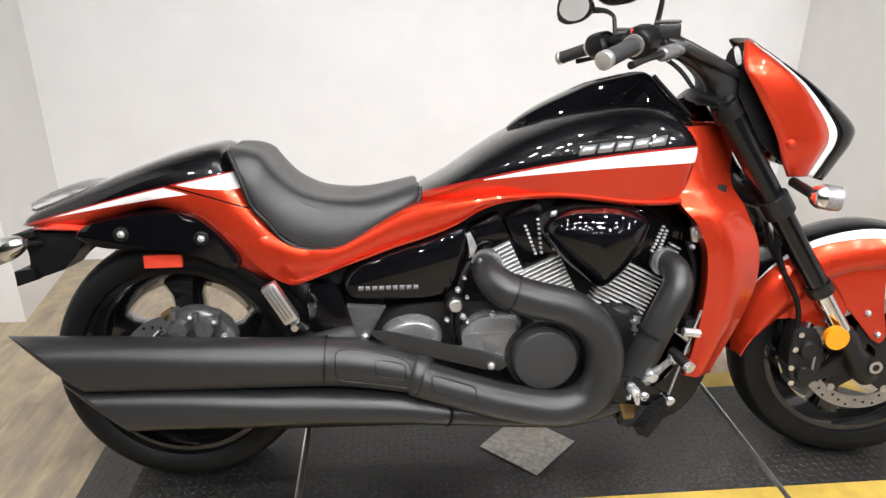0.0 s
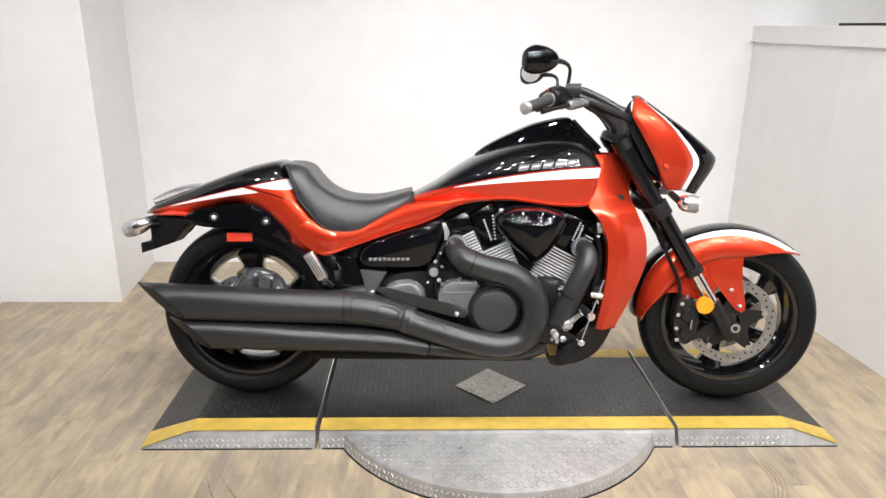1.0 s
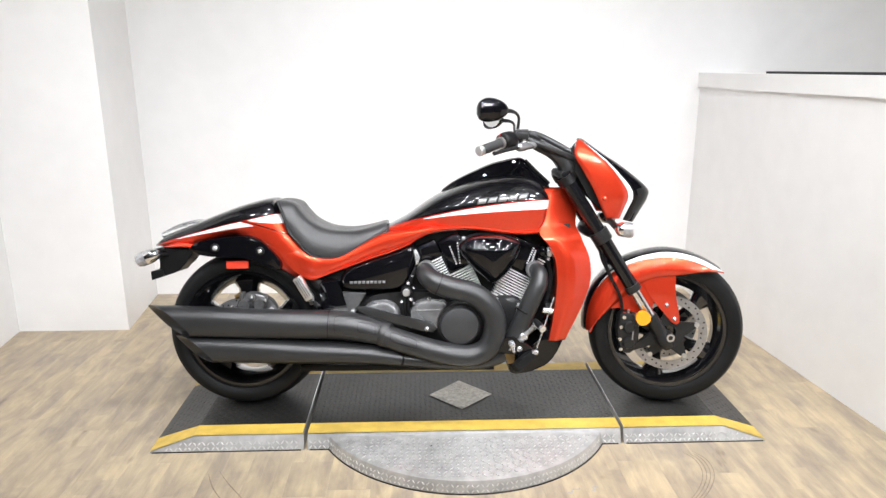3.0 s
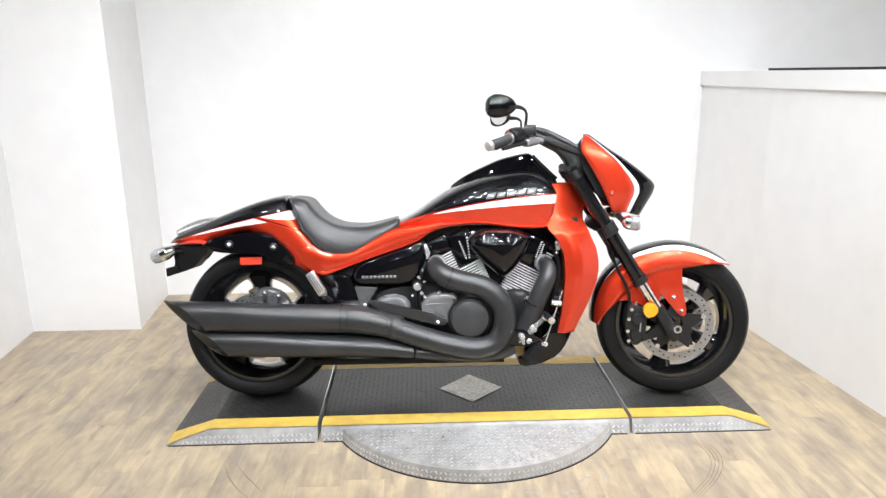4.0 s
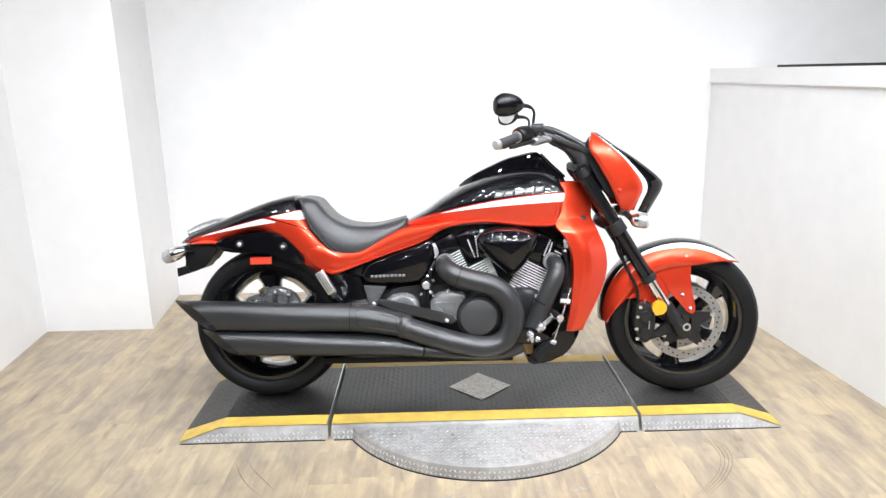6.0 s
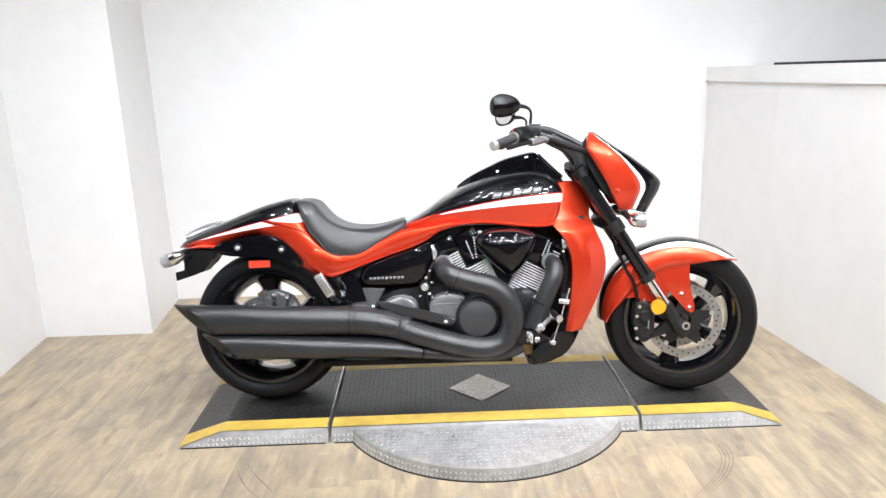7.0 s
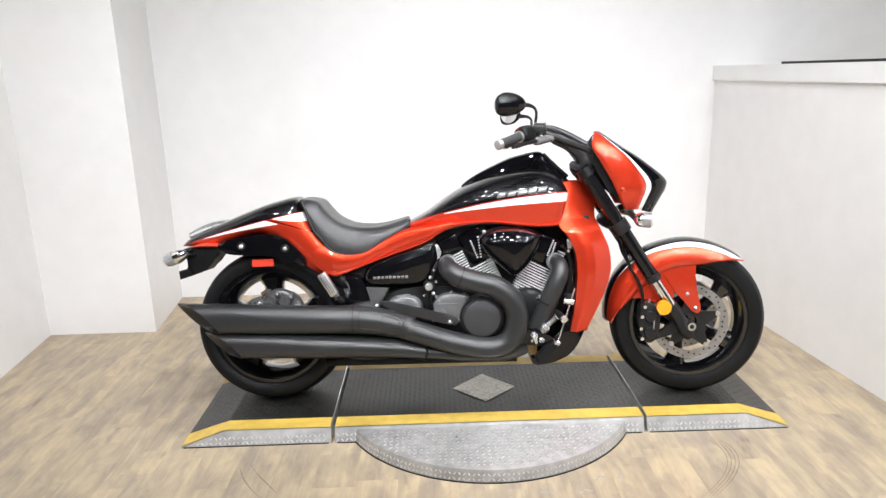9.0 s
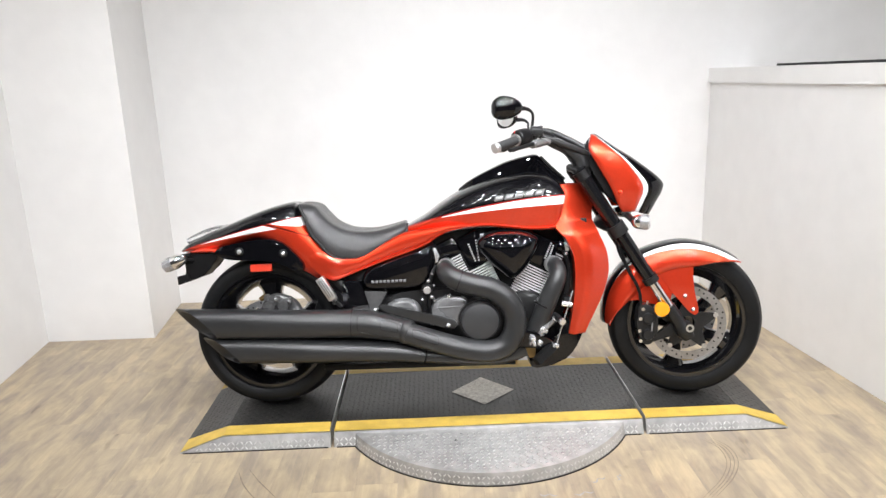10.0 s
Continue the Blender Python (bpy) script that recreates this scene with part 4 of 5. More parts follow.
# handlebar
for side in (1, -1):
    s = side

    def hp(name, bm, material, parent=None, label=""):
        return bp(name, bm, material, parent, label, steer=True, fit=False)

    if s < 0:
        way = [(0.455, 0.055, 0.930, 0.030), (0.450, 0.056, 0.966, 0.040), (0.430, 0.066, 1.000, 0.033), (0.380, 0.095, 1.030, 0.018), (0.325, 0.118, 1.055, 0.014), (0.288, 0.128, 1.080, 0.013)]
        ridge = [(0.478, 0.070, 1.006), (0.40, 0.110, 1.040), (0.33, 0.135, 1.068), (0.29, 0.14, 1.085)]
    else:
        way = [(0.455, 0.055, 0.930, 0.030), (0.455, 0.060, 0.972, 0.033), (0.440, 0.070, 1.015, 0.028), (0.390, 0.090, 1.058, 0.021), (0.322, 0.105, 1.094, 0.017), (0.288, 0.115, 1.104, 0.014)]
        ridge = [(0.470, 0.050, 1.034), (0.40, 0.075, 1.074), (0.33, 0.095, 1.108), (0.29, 0.11, 1.114)]
    riser = hp("handlebar_riser", tube([(x, s * y, z) for x, y, z, r in way], [r for *_, r in way], 16), satin_black, label="thick satin black handlebar riser arm")
    hp("cable_cover", tube([(x, s * y, z) for x, y, z in ridge], [0.012, 0.013, 0.012, 0.010], 12), satin_black, riser)
    if s > 0:
        hp("top_cover", plate(rounded([(0.302, 1.126), (0.389, 1.082), (0.478, 1.038), (0.476, 1.004), (0.398, 1.040), (0.312, 1.066)], 2), 0.082, 0.112, 0.006), lit_satin, riser, "broad flat satin grey cover, its tone lightened as if lit from above")
    bar = hp("handlebar", tube([(0.33, s * 0.085, 1.080), (0.290, s * 0.12, 1.095), (0.262, s * 0.17, 1.097), (0.225, s * 0.225, 1.085), (0.185, s * 0.281, 1.072)], [0.014, 0.0145, 0.013, 0.0125, 0.0125], 14), plastic, label="black handlebar")
    hp("grip", tube([(0.190, s * 0.275, 1.073), (0.184, s * 0.283, 1.070), (0.124, s * 0.357, 1.047), (0.119, s * 0.363, 1.045)], [0.019, 0.0175, 0.0175, 0.019], 18), grip_rubber, bar, "grey-black rubber grip")
    hp("bar_end", tube([(0.123, s * 0.359, 1.046), (0.120, s * 0.362, 1.0453), (0.112, s * 0.373, 1.0425), (0.1105, s * 0.3745, 1.042), (0.110, s * 0.375, 1.0418)], [0.014, 0.019, 0.019, 0.0175, 0.012], 24, 1), alloy, bar, "bright alloy bar end")
    hp("collar", tube([(0.189, s * 0.276, 1.0725), (0.184, s * 0.283, 1.0705)], [0.0225, 0.0225], 20, 1), alloy, bar, "bright collar")
    hp("switch_housing", tube([(0.228, s * 0.222, 1.086), (0.224, s * 0.228, 1.084), (0.196, s * 0.267, 1.075), (0.190, s * 0.275, 1.073)], [0.022, 0.033, 0.034, 0.024], 16), plastic, bar)
    hp("switch", boxed(0.180, 0.200, s * 0.268 - 0.007, s * 0.268 + 0.007, 1.094, 1.105, bevel=0.003), switch_red, bar, "small red switch")
    hp("thumb_switch", boxed(0.198, 0.216, s * 0.262 - 0.010, s * 0.262 + 0.010, 1.046, 1.062, bevel=0.003), case_black, bar)
    res = hp("brake_reservoir", boxed(0.242, 0.290, s * 0.226 - 0.022, s * 0.226 + 0.022, 1.086, 1.116, bevel=0.006), case_black, label="black brake fluid reservoir")
    hp("lid", boxed(0.2425, 0.2895, s * 0.226 - 0.0215, s * 0.226 + 0.0215, 1.1165, 1.123, bevel=0.003), mid_grey, res)
    for dx, dy in ((0.010, 0.015), (0.042, -0.015)):
        hp("screw", rod((0.240 + dx, s * 0.226 + dy, 1.121), (0.240 + dx, s * 0.226 + dy, 1.1245), 0.003, 8), alloy, res)
    hp("clamp", rod((0.238, s * 0.215, 1.084), (0.262, s * 0.226, 1.092), 0.018, 14), case_black, res)
    hp("cylinder_body", tube([(0.315, s * 0.165, 1.062), (0.295, s * 0.190, 1.062), (0.258, s * 0.240, 1.055), (0.250, s * 0.252, 1.053)], [0.010, 0.015, 0.016, 0.011], 14), case_grey, res, "bright cast master cylinder")
    hp("hand_lever", tube([(0.268, s * 0.215, 1.058), (0.245, s * 0.262, 1.054), (0.205, s * 0.318, 1.044), (0.165, s * 0.372, 1.034)], [0.011, 0.008, 0.006, 0.008], 10), case_black, label="black alloy hand lever")
    hp("lever_pivot", rod((0.268, s * 0.215, 1.040), (0.268, s * 0.215, 1.074), 0.011, 12), alloy, res)
    hp("brake_line", tube([(0.315, s * 0.165, 1.062), (0.345, s * 0.13, 1.050), (0.39, s * 0.10, 1.015), (0.43, s * 0.08, 0.96)], 0.006, 8), plastic, res)
    drop, back = (0.018, 0.015) if s > 0 else (0.0, 0.0)
    mir = hp("mirror", tube([(0.242, s * 0.208, 1.085), (0.252 - back, s * 0.212, 1.145 - drop * 0.6), (0.250 - back, s * 0.225, 1.172 - drop), (0.232 - back, s * 0.25, 1.186 - drop), (0.200 - back, s * 0.28, 1.190 - drop)], [0.0065, 0.0058, 0.0055, 0.007, 0.010], 12), case_black, label="gloss black teardrop mirror on a curved stem")
    shell = [(0.210, 1.200, 0.210, 1.182, 0.01), (0.198, 1.216, 0.198, 1.168, 0.022), (0.170, 1.231, 0.170, 1.153, 0.032), (0.130, 1.236, 0.130, 1.147, 0.034), (0.102, 1.222, 0.102, 1.155, 0.026), (0.092, 1.204, 0.092, 1.172, 0.012)]
    turn = Matrix.Translation((0.155 - back, s * 0.29, 1.190 - drop * 0.7)) @ Matrix.Rotation(radians(-46 if s > 0 else 200), 4, "Z")
    bm = hull(shell, n=24, p=0.9, q=0.9)
    for v in bm.verts:
        v.co.x = 0.150 + s * (v.co.x - 0.150)
        v.co.y = max(v.co.y, -0.008)
    bm.transform(turn @ Matrix.Translation((-0.150, 0, -1.190)))
    hp("shell", bm, black_paint, mir)
    glass = [(0.004 * s + 0.052 * math.cos(2 * math.pi * k / 32), 0.036 * math.sin(2 * math.pi * k / 32) + 0.002) for k in range(32)]
    bm = plate(glass, -0.0105, -0.007)
    bm.transform(turn)
    hp("glass", bm, mirror_glass, mir, "mirror glass")

# engine
def cylinder(lean, base, blocks, label):
    """A finned barrel with its head cover; lean in degrees, forward plus. blocks: from u to u, from v to v, stacks of fins."""
    up = Vector((math.sin(radians(lean)), 0, math.cos(radians(lean))))
    ahead = Vector((math.cos(radians(lean)), 0, -math.sin(radians(lean))))
    m = Matrix(((ahead.x, 0, up.x, base[0]), (0, 1, 0, 0), (ahead.z, 0, up.z, base[1]), (0, 0, 0, 1)))
    low, high = min(b[0] for b in blocks), max(b[1] for b in blocks)
    bm = boxed(low + 0.02, high - 0.02, -0.088, 0.088, 0.0, 0.30, bevel=0.02)
    bm.transform(m)
    cyl = bp("cylinder", bm, plastic, label=label)
    for u0, u1, v0, v1 in blocks:
        for k in range(round((v1 - v0) / 0.0104)):
            v = v0 + 0.0104 * k
            f = boxed(u0, u1, -0.108, 0.108, v, v + 0.0042, bevel=0.0015)
            f.transform(m)
            bp("fin", f, fin_edge, cyl, smooth=0)
    return m, cyl


rear_m, rear_cyl = cylinder(-25, (0.062, 0.40), [(-0.09, 0.075, 0.06, 0.19), (-0.09, -0.018, 0.192, 0.272)], "black finned rear cylinder with bright fin edges")
front_m, front_cyl = cylinder(27, (0.116, 0.40), [(-0.028, 0.106, 0.075, 0.21), (0.078, 0.106, 0.212, 0.30)], "black finned front cylinder with bright fin edges")
for m, cyl, u0, u1, v0, v1 in ((rear_m, rear_cyl, -0.105, -0.01, 0.276, 0.345), (rear_m, rear_cyl, -0.012, 0.085, 0.196, 0.33), (front_m, front_cyl, -0.08, 0.074, 0.214, 0.33), (front_m, front_cyl, 0.06, 0.115, 0.302, 0.345)):
    h = boxed(u0, u1, -0.110, 0.110, v0, v1, bevel=0.018)
    h.transform(m)
    bp("head_cover", h, black_paint, cyl, "gloss black head cover")
bp("airbox", plate(rounded([(-0.46, 0.53), (-0.38, 0.62), (-0.20, 0.70), (0.0, 0.735), (0.25, 0.725), (0.37, 0.74), (0.38, 0.55), (0.34, 0.36), (0.20, 0.28), (-0.2, 0.28), (-0.44, 0.40)], 3), -0.07, 0.10, 0.01), plastic, label="black airbox and frame inside the engine bay")
bp("crankcase", plate(rounded([(-0.40, 0.45), (-0.30, 0.50), (-0.10, 0.50), (0.05, 0.47), (0.20, 0.48), (0.27, 0.42), (0.26, 0.30), (0.18, 0.22), (-0.05, 0.20), (-0.30, 0.25), (-0.42, 0.34)], 4), -0.13, 0.14, 0.02), case_black, label="black engine crankcase")
shield = rounded([(-0.003, 0.673), (0.012, 0.704), (0.055, 0.724), (0.105, 0.728), (0.166, 0.724), (0.224, 0.702), (0.234, 0.678), (0.208, 0.617), (0.170, 0.566), (0.126, 0.541), (0.087, 0.570), (0.036, 0.616)], 4)
air = bp("air_cleaner_cover", dome(shield, -0.165, -0.222, 10, 0.9), black_paint, label="gloss black shield-shaped air cleaner cover")
bp("rim_plate", plate([(0.115 + (x - 0.115) * 0.99, 0.645 + (z - 0.645) * 0.99) for x, z in shield], -0.172, -0.10, 0.005), case_black, air)
cov = [(-0.002 + 0.078 * math.cos(2 * math.pi * k / 40), 0.386 + 0.076 * math.sin(2 * math.pi * k / 40)) for k in range(40)]
bp("clutch_cover", dome(cov, -0.188, -0.220, 6, 0.13), cover_black, label="round satin black engine cover")
bp("cover_ring", plate([(-0.002 + (x + 0.002) * 1.1, 0.386 + (z - 0.386) * 1.1) for x, z in cov], -0.19, -0.12, 0.008), case_black)
gear = bp("gear_case", plate([(-0.190, 0.440), (-0.178, 0.462), (-0.150, 0.478), (-0.118, 0.484), (-0.060, 0.474), (-0.048, 0.462), (-0.058, 0.42), (-0.07, 0.38), (-0.10, 0.36), (-0.195, 0.37)], -0.175, -0.12, 0.016), case_grey, label="grey alloy gear case", smooth=25)
bp("rib", plate([(-0.176, 0.438), (-0.164, 0.444), (-0.075, 0.444), (-0.072, 0.438)], -0.1785, -0.170, 0.002), case_grey, gear)
bp("sprocket_cover", dome(rounded([(-0.372, 0.43), (-0.345, 0.468), (-0.285, 0.478), (-0.24, 0.455), (-0.232, 0.41), (-0.30, 0.39)], 4), -0.12, -0.17, 4, 0.25), case_grey, label="grey alloy oval side cover")
brace = bp("exhaust_bracket", plate(rounded([(-0.392, 0.461), (-0.36, 0.470), (-0.22, 0.432), (-0.10, 0.398), (-0.104, 0.364), (-0.20, 0.388), (-0.32, 0.425)], 2), -0.215, -0.205, 0.003), satin_black, label="satin black exhaust bracket")
bolt((-0.126, -0.216, 0.379), 0.010, 0.008, brace)
cover = bp("side_cover", dome(rounded([(-0.460, 0.556), (-0.43, 0.598), (-0.335, 0.634), (-0.24, 0.664), (-0.172, 0.690), (-0.164, 0.645), (-0.188, 0.560), (-0.222, 0.522), (-0.311, 0.516), (-0.415, 0.517), (-0.452, 0.526)], 3), -0.10, -0.152, 6, 0.16), black_paint, label="gloss black side cover with a printed word")
bp("frame_gusset", plate([(-0.444, 0.517), (-0.358, 0.510), (-0.366, 0.498), (-0.399, 0.432), (-0.416, 0.430), (-0.424, 0.440)], -0.172, -0.15, 0.003), mid_grey, label="satin grey triangular frame plate")
bolt((-0.406, -0.174, 0.444), 0.009, 0.006)
bp("swingarm", tube([(-0.845, -0.155, 0.322), (-0.70, -0.155, 0.35), (-0.55, -0.14, 0.40), (-0.42, -0.12, 0.43)], [0.03, 0.034, 0.04, 0.045], 14), case_black, label="black swingarm")
bp("swingarm", tube([(-0.845, 0.155, 0.322), (-0.70, 0.155, 0.35), (-0.55, 0.14, 0.40), (-0.42, 0.12, 0.43)], [0.03, 0.034, 0.04, 0.045], 14), case_black, label="black swingarm")
bp("frame", tube([(-0.60, -0.10, 0.60), (-0.53, -0.11, 0.53), (-0.46, -0.115, 0.45), (-0.40, -0.11, 0.36)], 0.028, 14), plastic, label="black frame tube")

# exhaust
PY = -0.225
upper = bp("upper_exhaust", tube([(-0.118, -0.11, 0.592), (-0.128, -0.145, 0.593), (-0.131, -0.18, 0.588), (-0.120, -0.208, 0.575), (-0.090, PY, 0.556), (-0.03, PY, 0.534), (0.045, PY, 0.513), (0.102, PY, 0.468), (0.130, PY, 0.405), (0.122, PY, 0.335), (0.085, PY, 0.288), (0.015, PY, 0.272),
    (-0.087, PY, 0.292), (-0.19, PY, 0.325), (-0.286, PY, 0.360)], [0.028, 0.030, 0.034, 0.038, 0.041, 0.042, 0.042, 0.043, 0.043, 0.043, 0.043, 0.043, 0.043, 0.042, 0.042], 24), satin_black, label="satin black swept exhaust pipe")


def muffler(name, rows, cut, parent):
    """A round can whose rear end is cut slanting: rows of x, z, radius; the end's middle lies at cut."""
    n, rings = 32, []
    dense = curve_through(rows, 5)

    def out(x):
        return PY + 0.02 - 0.05 * min(1.0, max(0.0, (-0.5 - x) / 0.6))

    def around(square):
        e = 1 - 0.34 * square
        turn = [2 * math.pi * (k + 0.5) / n for k in range(n)]
        return [(math.copysign(abs(math.cos(a)) ** e, math.cos(a)), math.copysign(abs(math.sin(a)) ** e, math.sin(a))) for a in turn]

    for x, z, r in dense:
        rings.append([(x, out(x) + r * c, z + r * s) for c, s in around(min(1.0, max(0.0, (-0.5 - x) / 0.4)))])
    x, z, r = dense[-1]
    end = []
    for c, s in around(1.0):
        x1 = cut - 1.02 * r * c - 0.97 * r * s
        end.append((x1, out(x1) + r * c, z + r * s + 0.07 * (x - x1)))
    start = rings[-1]
    for t in (0.25, 0.5, 0.75, 1.0):
        rings.append([tuple(a + (b - a) * t for a, b in zip(p, q)) for p, q in zip(start, end)])
    mid = out(cut)
    inner = [(x + 0.012, mid + (y - mid) * 0.86, z + (zz - z) * 0.86) for x, y, zz in end]
    deep = [(cut + 0.13, mid + (y - mid) * 0.7, z + (zz - z) * 0.7) for x, y, zz in inner]
    return bp(name, skin(bmesh.new(), [*rings, inner, deep]), satin_black, parent, smooth=45)


can1 = muffler("upper_muffler", [(-0.285, 0.362, 0.046), (-0.34, 0.378, 0.051), (-0.42, 0.395, 0.054), (-0.50, 0.4025, 0.054), (-0.66, 0.412, 0.053), (-0.80, 0.422, 0.053), (-0.90, 0.430, 0.053)], -1.062, None)
tagged(can1, "satin black slash-cut upper muffler")
can2 = muffler("lower_muffler", [(-0.225, 0.264, 0.030), (-0.32, 0.280, 0.036), (-0.42, 0.289, 0.040), (-0.60, 0.303, 0.044), (-0.74, 0.316, 0.046), (-0.82, 0.323, 0.046)], -0.978, None)
tagged(can2, "satin black slash-cut lower muffler")
lower = bp("lower_exhaust", tube([(0.284, -0.11, 0.582), (0.298, -0.145, 0.586), (0.305, -0.175, 0.572), (0.300, -0.195, 0.540), (0.274, -0.20, 0.482), (0.246, -0.20, 0.418), (0.210, -0.195, 0.338), (0.16, -0.19, 0.268), (0.06, -0.19, 0.238), (-0.08, -0.195, 0.245), (-0.23, -0.20, 0.262)],
    [0.026, 0.028, 0.032, 0.035, 0.036, 0.036, 0.036, 0.034, 0.030, 0.028, 0.028], 22), satin_black, label="satin black front exhaust pipe")

bp("heat_plate", plate([(-0.92, 0.42), (-0.50, 0.385), (-0.20, 0.33), (-0.12, 0.255), (-0.45, 0.275), (-0.92, 0.32)], -0.185, -0.175), plastic, label="black plate between the mufflers")

# rear end details
bp("fender_bracket", plate(rounded([(-1.005, 0.684), (-0.985, 0.710), (-0.916, 0.726), (-0.83, 0.735), (-0.773, 0.731), (-0.727, 0.702), (-0.672, 0.636), (-0.685, 0.605), (-0.76, 0.640), (-0.83, 0.655), (-0.94, 0.662)], 3), -0.168, 0.168, 0.012), black_paint, label="gloss black fender bracket")
for x, z in ((-0.909, 0.689), (-0.745, 0.675)):
    # black ring stands in for the shaded recess round each bolt
    bp("recess_ring", lathe([(0.011, -0.004), (0.016, -0.002), (0.016, 0.006), (0.011, 0.006)], x, z + 0.004, 20, cy=-0.170), plastic)
    bolt((x, -0.170, z + 0.004), 0.009, 0.006)
guard = []
for k in range(25):
    a = radians(-5 + 85 * k / 24)
    o = Vector((math.cos(a), 0, math.sin(a)))
    guard.append([Vector((RX, y, RZ)) + o * r for y, r in ((-0.128, 0.315), (-0.130, 0.336), (-0.09, 0.346), (0.09, 0.346), (0.130, 0.336), (0.128, 0.315))])
bp("inner_fender", grid_skin(guard), plastic, label="black inner rear fender", solid=0.004)
bp("side_reflector", boxed(-0.878, -0.796, -0.147, -0.134, 0.610, 0.639, bevel=0.003), red_lens, label="red rectangular side reflector")
holder = bp("plate_holder", plate([(-1.195, 0.646), (-1.060, 0.644), (-1.066, 0.617), (-1.095, 0.590), (-1.122, 0.554), (-1.160, 0.541), (-1.191, 0.533), (-1.205, 0.553), (-1.190, 0.587), (-1.203, 0.608)], -0.085, 0.02, 0.006), plastic, label="black number plate holder below the tail", fit=False)
bp("flap", plate([(-1.230, 0.554), (-1.185, 0.562), (-1.178, 0.534), (-1.227, 0.518)], -0.10, 0.02, 0.003), plastic, holder, fit=False)
bp("top_bracket", plate([(-1.223, 0.643), (-1.171, 0.652), (-1.170, 0.638), (-1.194, 0.631), (-1.223, 0.627)], -0.10, 0.03, 0.003), plastic, holder, fit=False)
bp("tail_lens", hull([(-1.202, 0.652, -1.202, 0.641, 0.050), (-1.158, 0.666, -1.160, 0.645, 0.090), (-1.107, 0.676, -1.109, 0.647, 0.118), (-1.061, 0.670, -1.063, 0.648, 0.122), (-1.048, 0.659, -1.048, 0.648, 0.118)], n=24), red_lens, label="glossy red lens along the tail's lower edge", fit=False)
bp("tail_lamp", hull([(-1.150, 0.738, -1.148, 0.716, 0.03), (-1.10, 0.763, -1.09, 0.73, 0.06), (-1.045, 0.780, -1.04, 0.75, 0.07), (-0.99, 0.783, -0.99, 0.77, 0.05)], n=20), lens_glass, label="clear tail lamp lens on the cowl")
for side in (1, -1):
    ind = bp("rear_indicator", tube([(-1.125, side * 0.13, 0.672), (-1.135, side * 0.13, 0.669), (-1.155, side * 0.13, 0.662), (-1.172, side * 0.13, 0.656)], [0.010, 0.019, 0.026, 0.0275], 20), chrome, label="clear-lensed rear indicator with a chrome body")
    bp("lens", tube([(-1.172, side * 0.13, 0.656), (-1.190, side * 0.13, 0.649), (-1.206, side * 0.13, 0.643), (-1.213, side * 0.13, 0.640)], [0.0272, 0.0265, 0.022, 0.010], 11, 1), clear_lens, ind, "clear ribbed lens", smooth=0)
    bp("arm", rod((-1.10, side * 0.06, 0.655), (-1.145, side * 0.125, 0.664), 0.009), plastic, ind)
cal = bp("rear_caliper", plate(rounded([(-0.842, 0.447), (-0.832, 0.492), (-0.80, 0.520), (-0.752, 0.516), (-0.705, 0.482), (-0.690, 0.44), (-0.76, 0.425)], 3), -0.172, -0.125, 0.012), caliper_grey, label="dark grey rear brake caliper")
for x, z in ((-0.808, 0.478), (-0.752, 0.480)):
    bp("piston_housing", tube([(x, -0.165, z), (x, -0.186, z), (x, -0.192, z)], [0.024, 0.023, 0.020], 8, 1), caliper_grey, cal)
for k in range(3):
    x = -0.824 + 0.045 * k
    bp("rib", boxed(x, x + 0.014, -0.190, -0.15, 0.500 - 0.006 * k, 0.524 - 0.008 * k, bevel=0.004), caliper_grey, cal)
for x, z, r in ((-0.838, 0.455, 0.008), (-0.780, 0.508, 0.007), (-0.712, 0.458, 0.009), (-0.730, 0.496, 0.007), (-0.781, 0.452, 0.006)):
    bolt((x, -0.186, z), r, 0.010, cal)
bp("bracket", plate(rounded([(-0.915, 0.405), (-0.925, 0.425), (-0.875, 0.455), (-0.845, 0.47), (-0.70, 0.43), (-0.72, 0.40), (-0.81, 0.42)], 3), -0.165, -0.150, 0.003), mid_grey, cal)
bp("slide_pin", rod((-0.885, -0.175, 0.440), (-0.848, -0.175, 0.475), 0.008, 10), chrome, cal)
bp("bleed_cap", rod((-0.842, -0.165, 0.505), (-0.820, -0.165, 0.520), 0.009, 10), amber_plate, cal, "brass-coloured fitting")
def peg_bar(x0, x1, y0, y1, z0, z1, bevel):
    """A block laid along the folded peg."""
    bm = boxed(x0, x1, y0, y1, z0, z1, bevel=bevel)
    bm.transform(pose(-0.580, -0.212, 0.540) @ Matrix.Rotation(radians(60), 4, "Y"))
    return bm


peg = bp("passenger_peg", peg_bar(-0.052, 0.044, -0.013, 0.012, -0.017, 0.017, 0.005), alloy, label="folded bright alloy passenger peg")
for z in (-0.008, 0.0, 0.008):
    bp("groove", peg_bar(-0.042, 0.032, -0.0140, -0.0125, z - 0.0009, z + 0.0009, 0.0003), mid_grey, peg)
bp("hinge", rod((-0.556, -0.205, 0.500), (-0.540, -0.165, 0.470), 0.013), chrome, peg)
bp("pin", rod((-0.553, -0.228, 0.490), (-0.553, -0.18, 0.490), 0.008), chrome, peg)

# foot controls
def fp(name, bm, material, parent=None, label=""):
    return bp(name, bm, material, parent, label, fit=False)


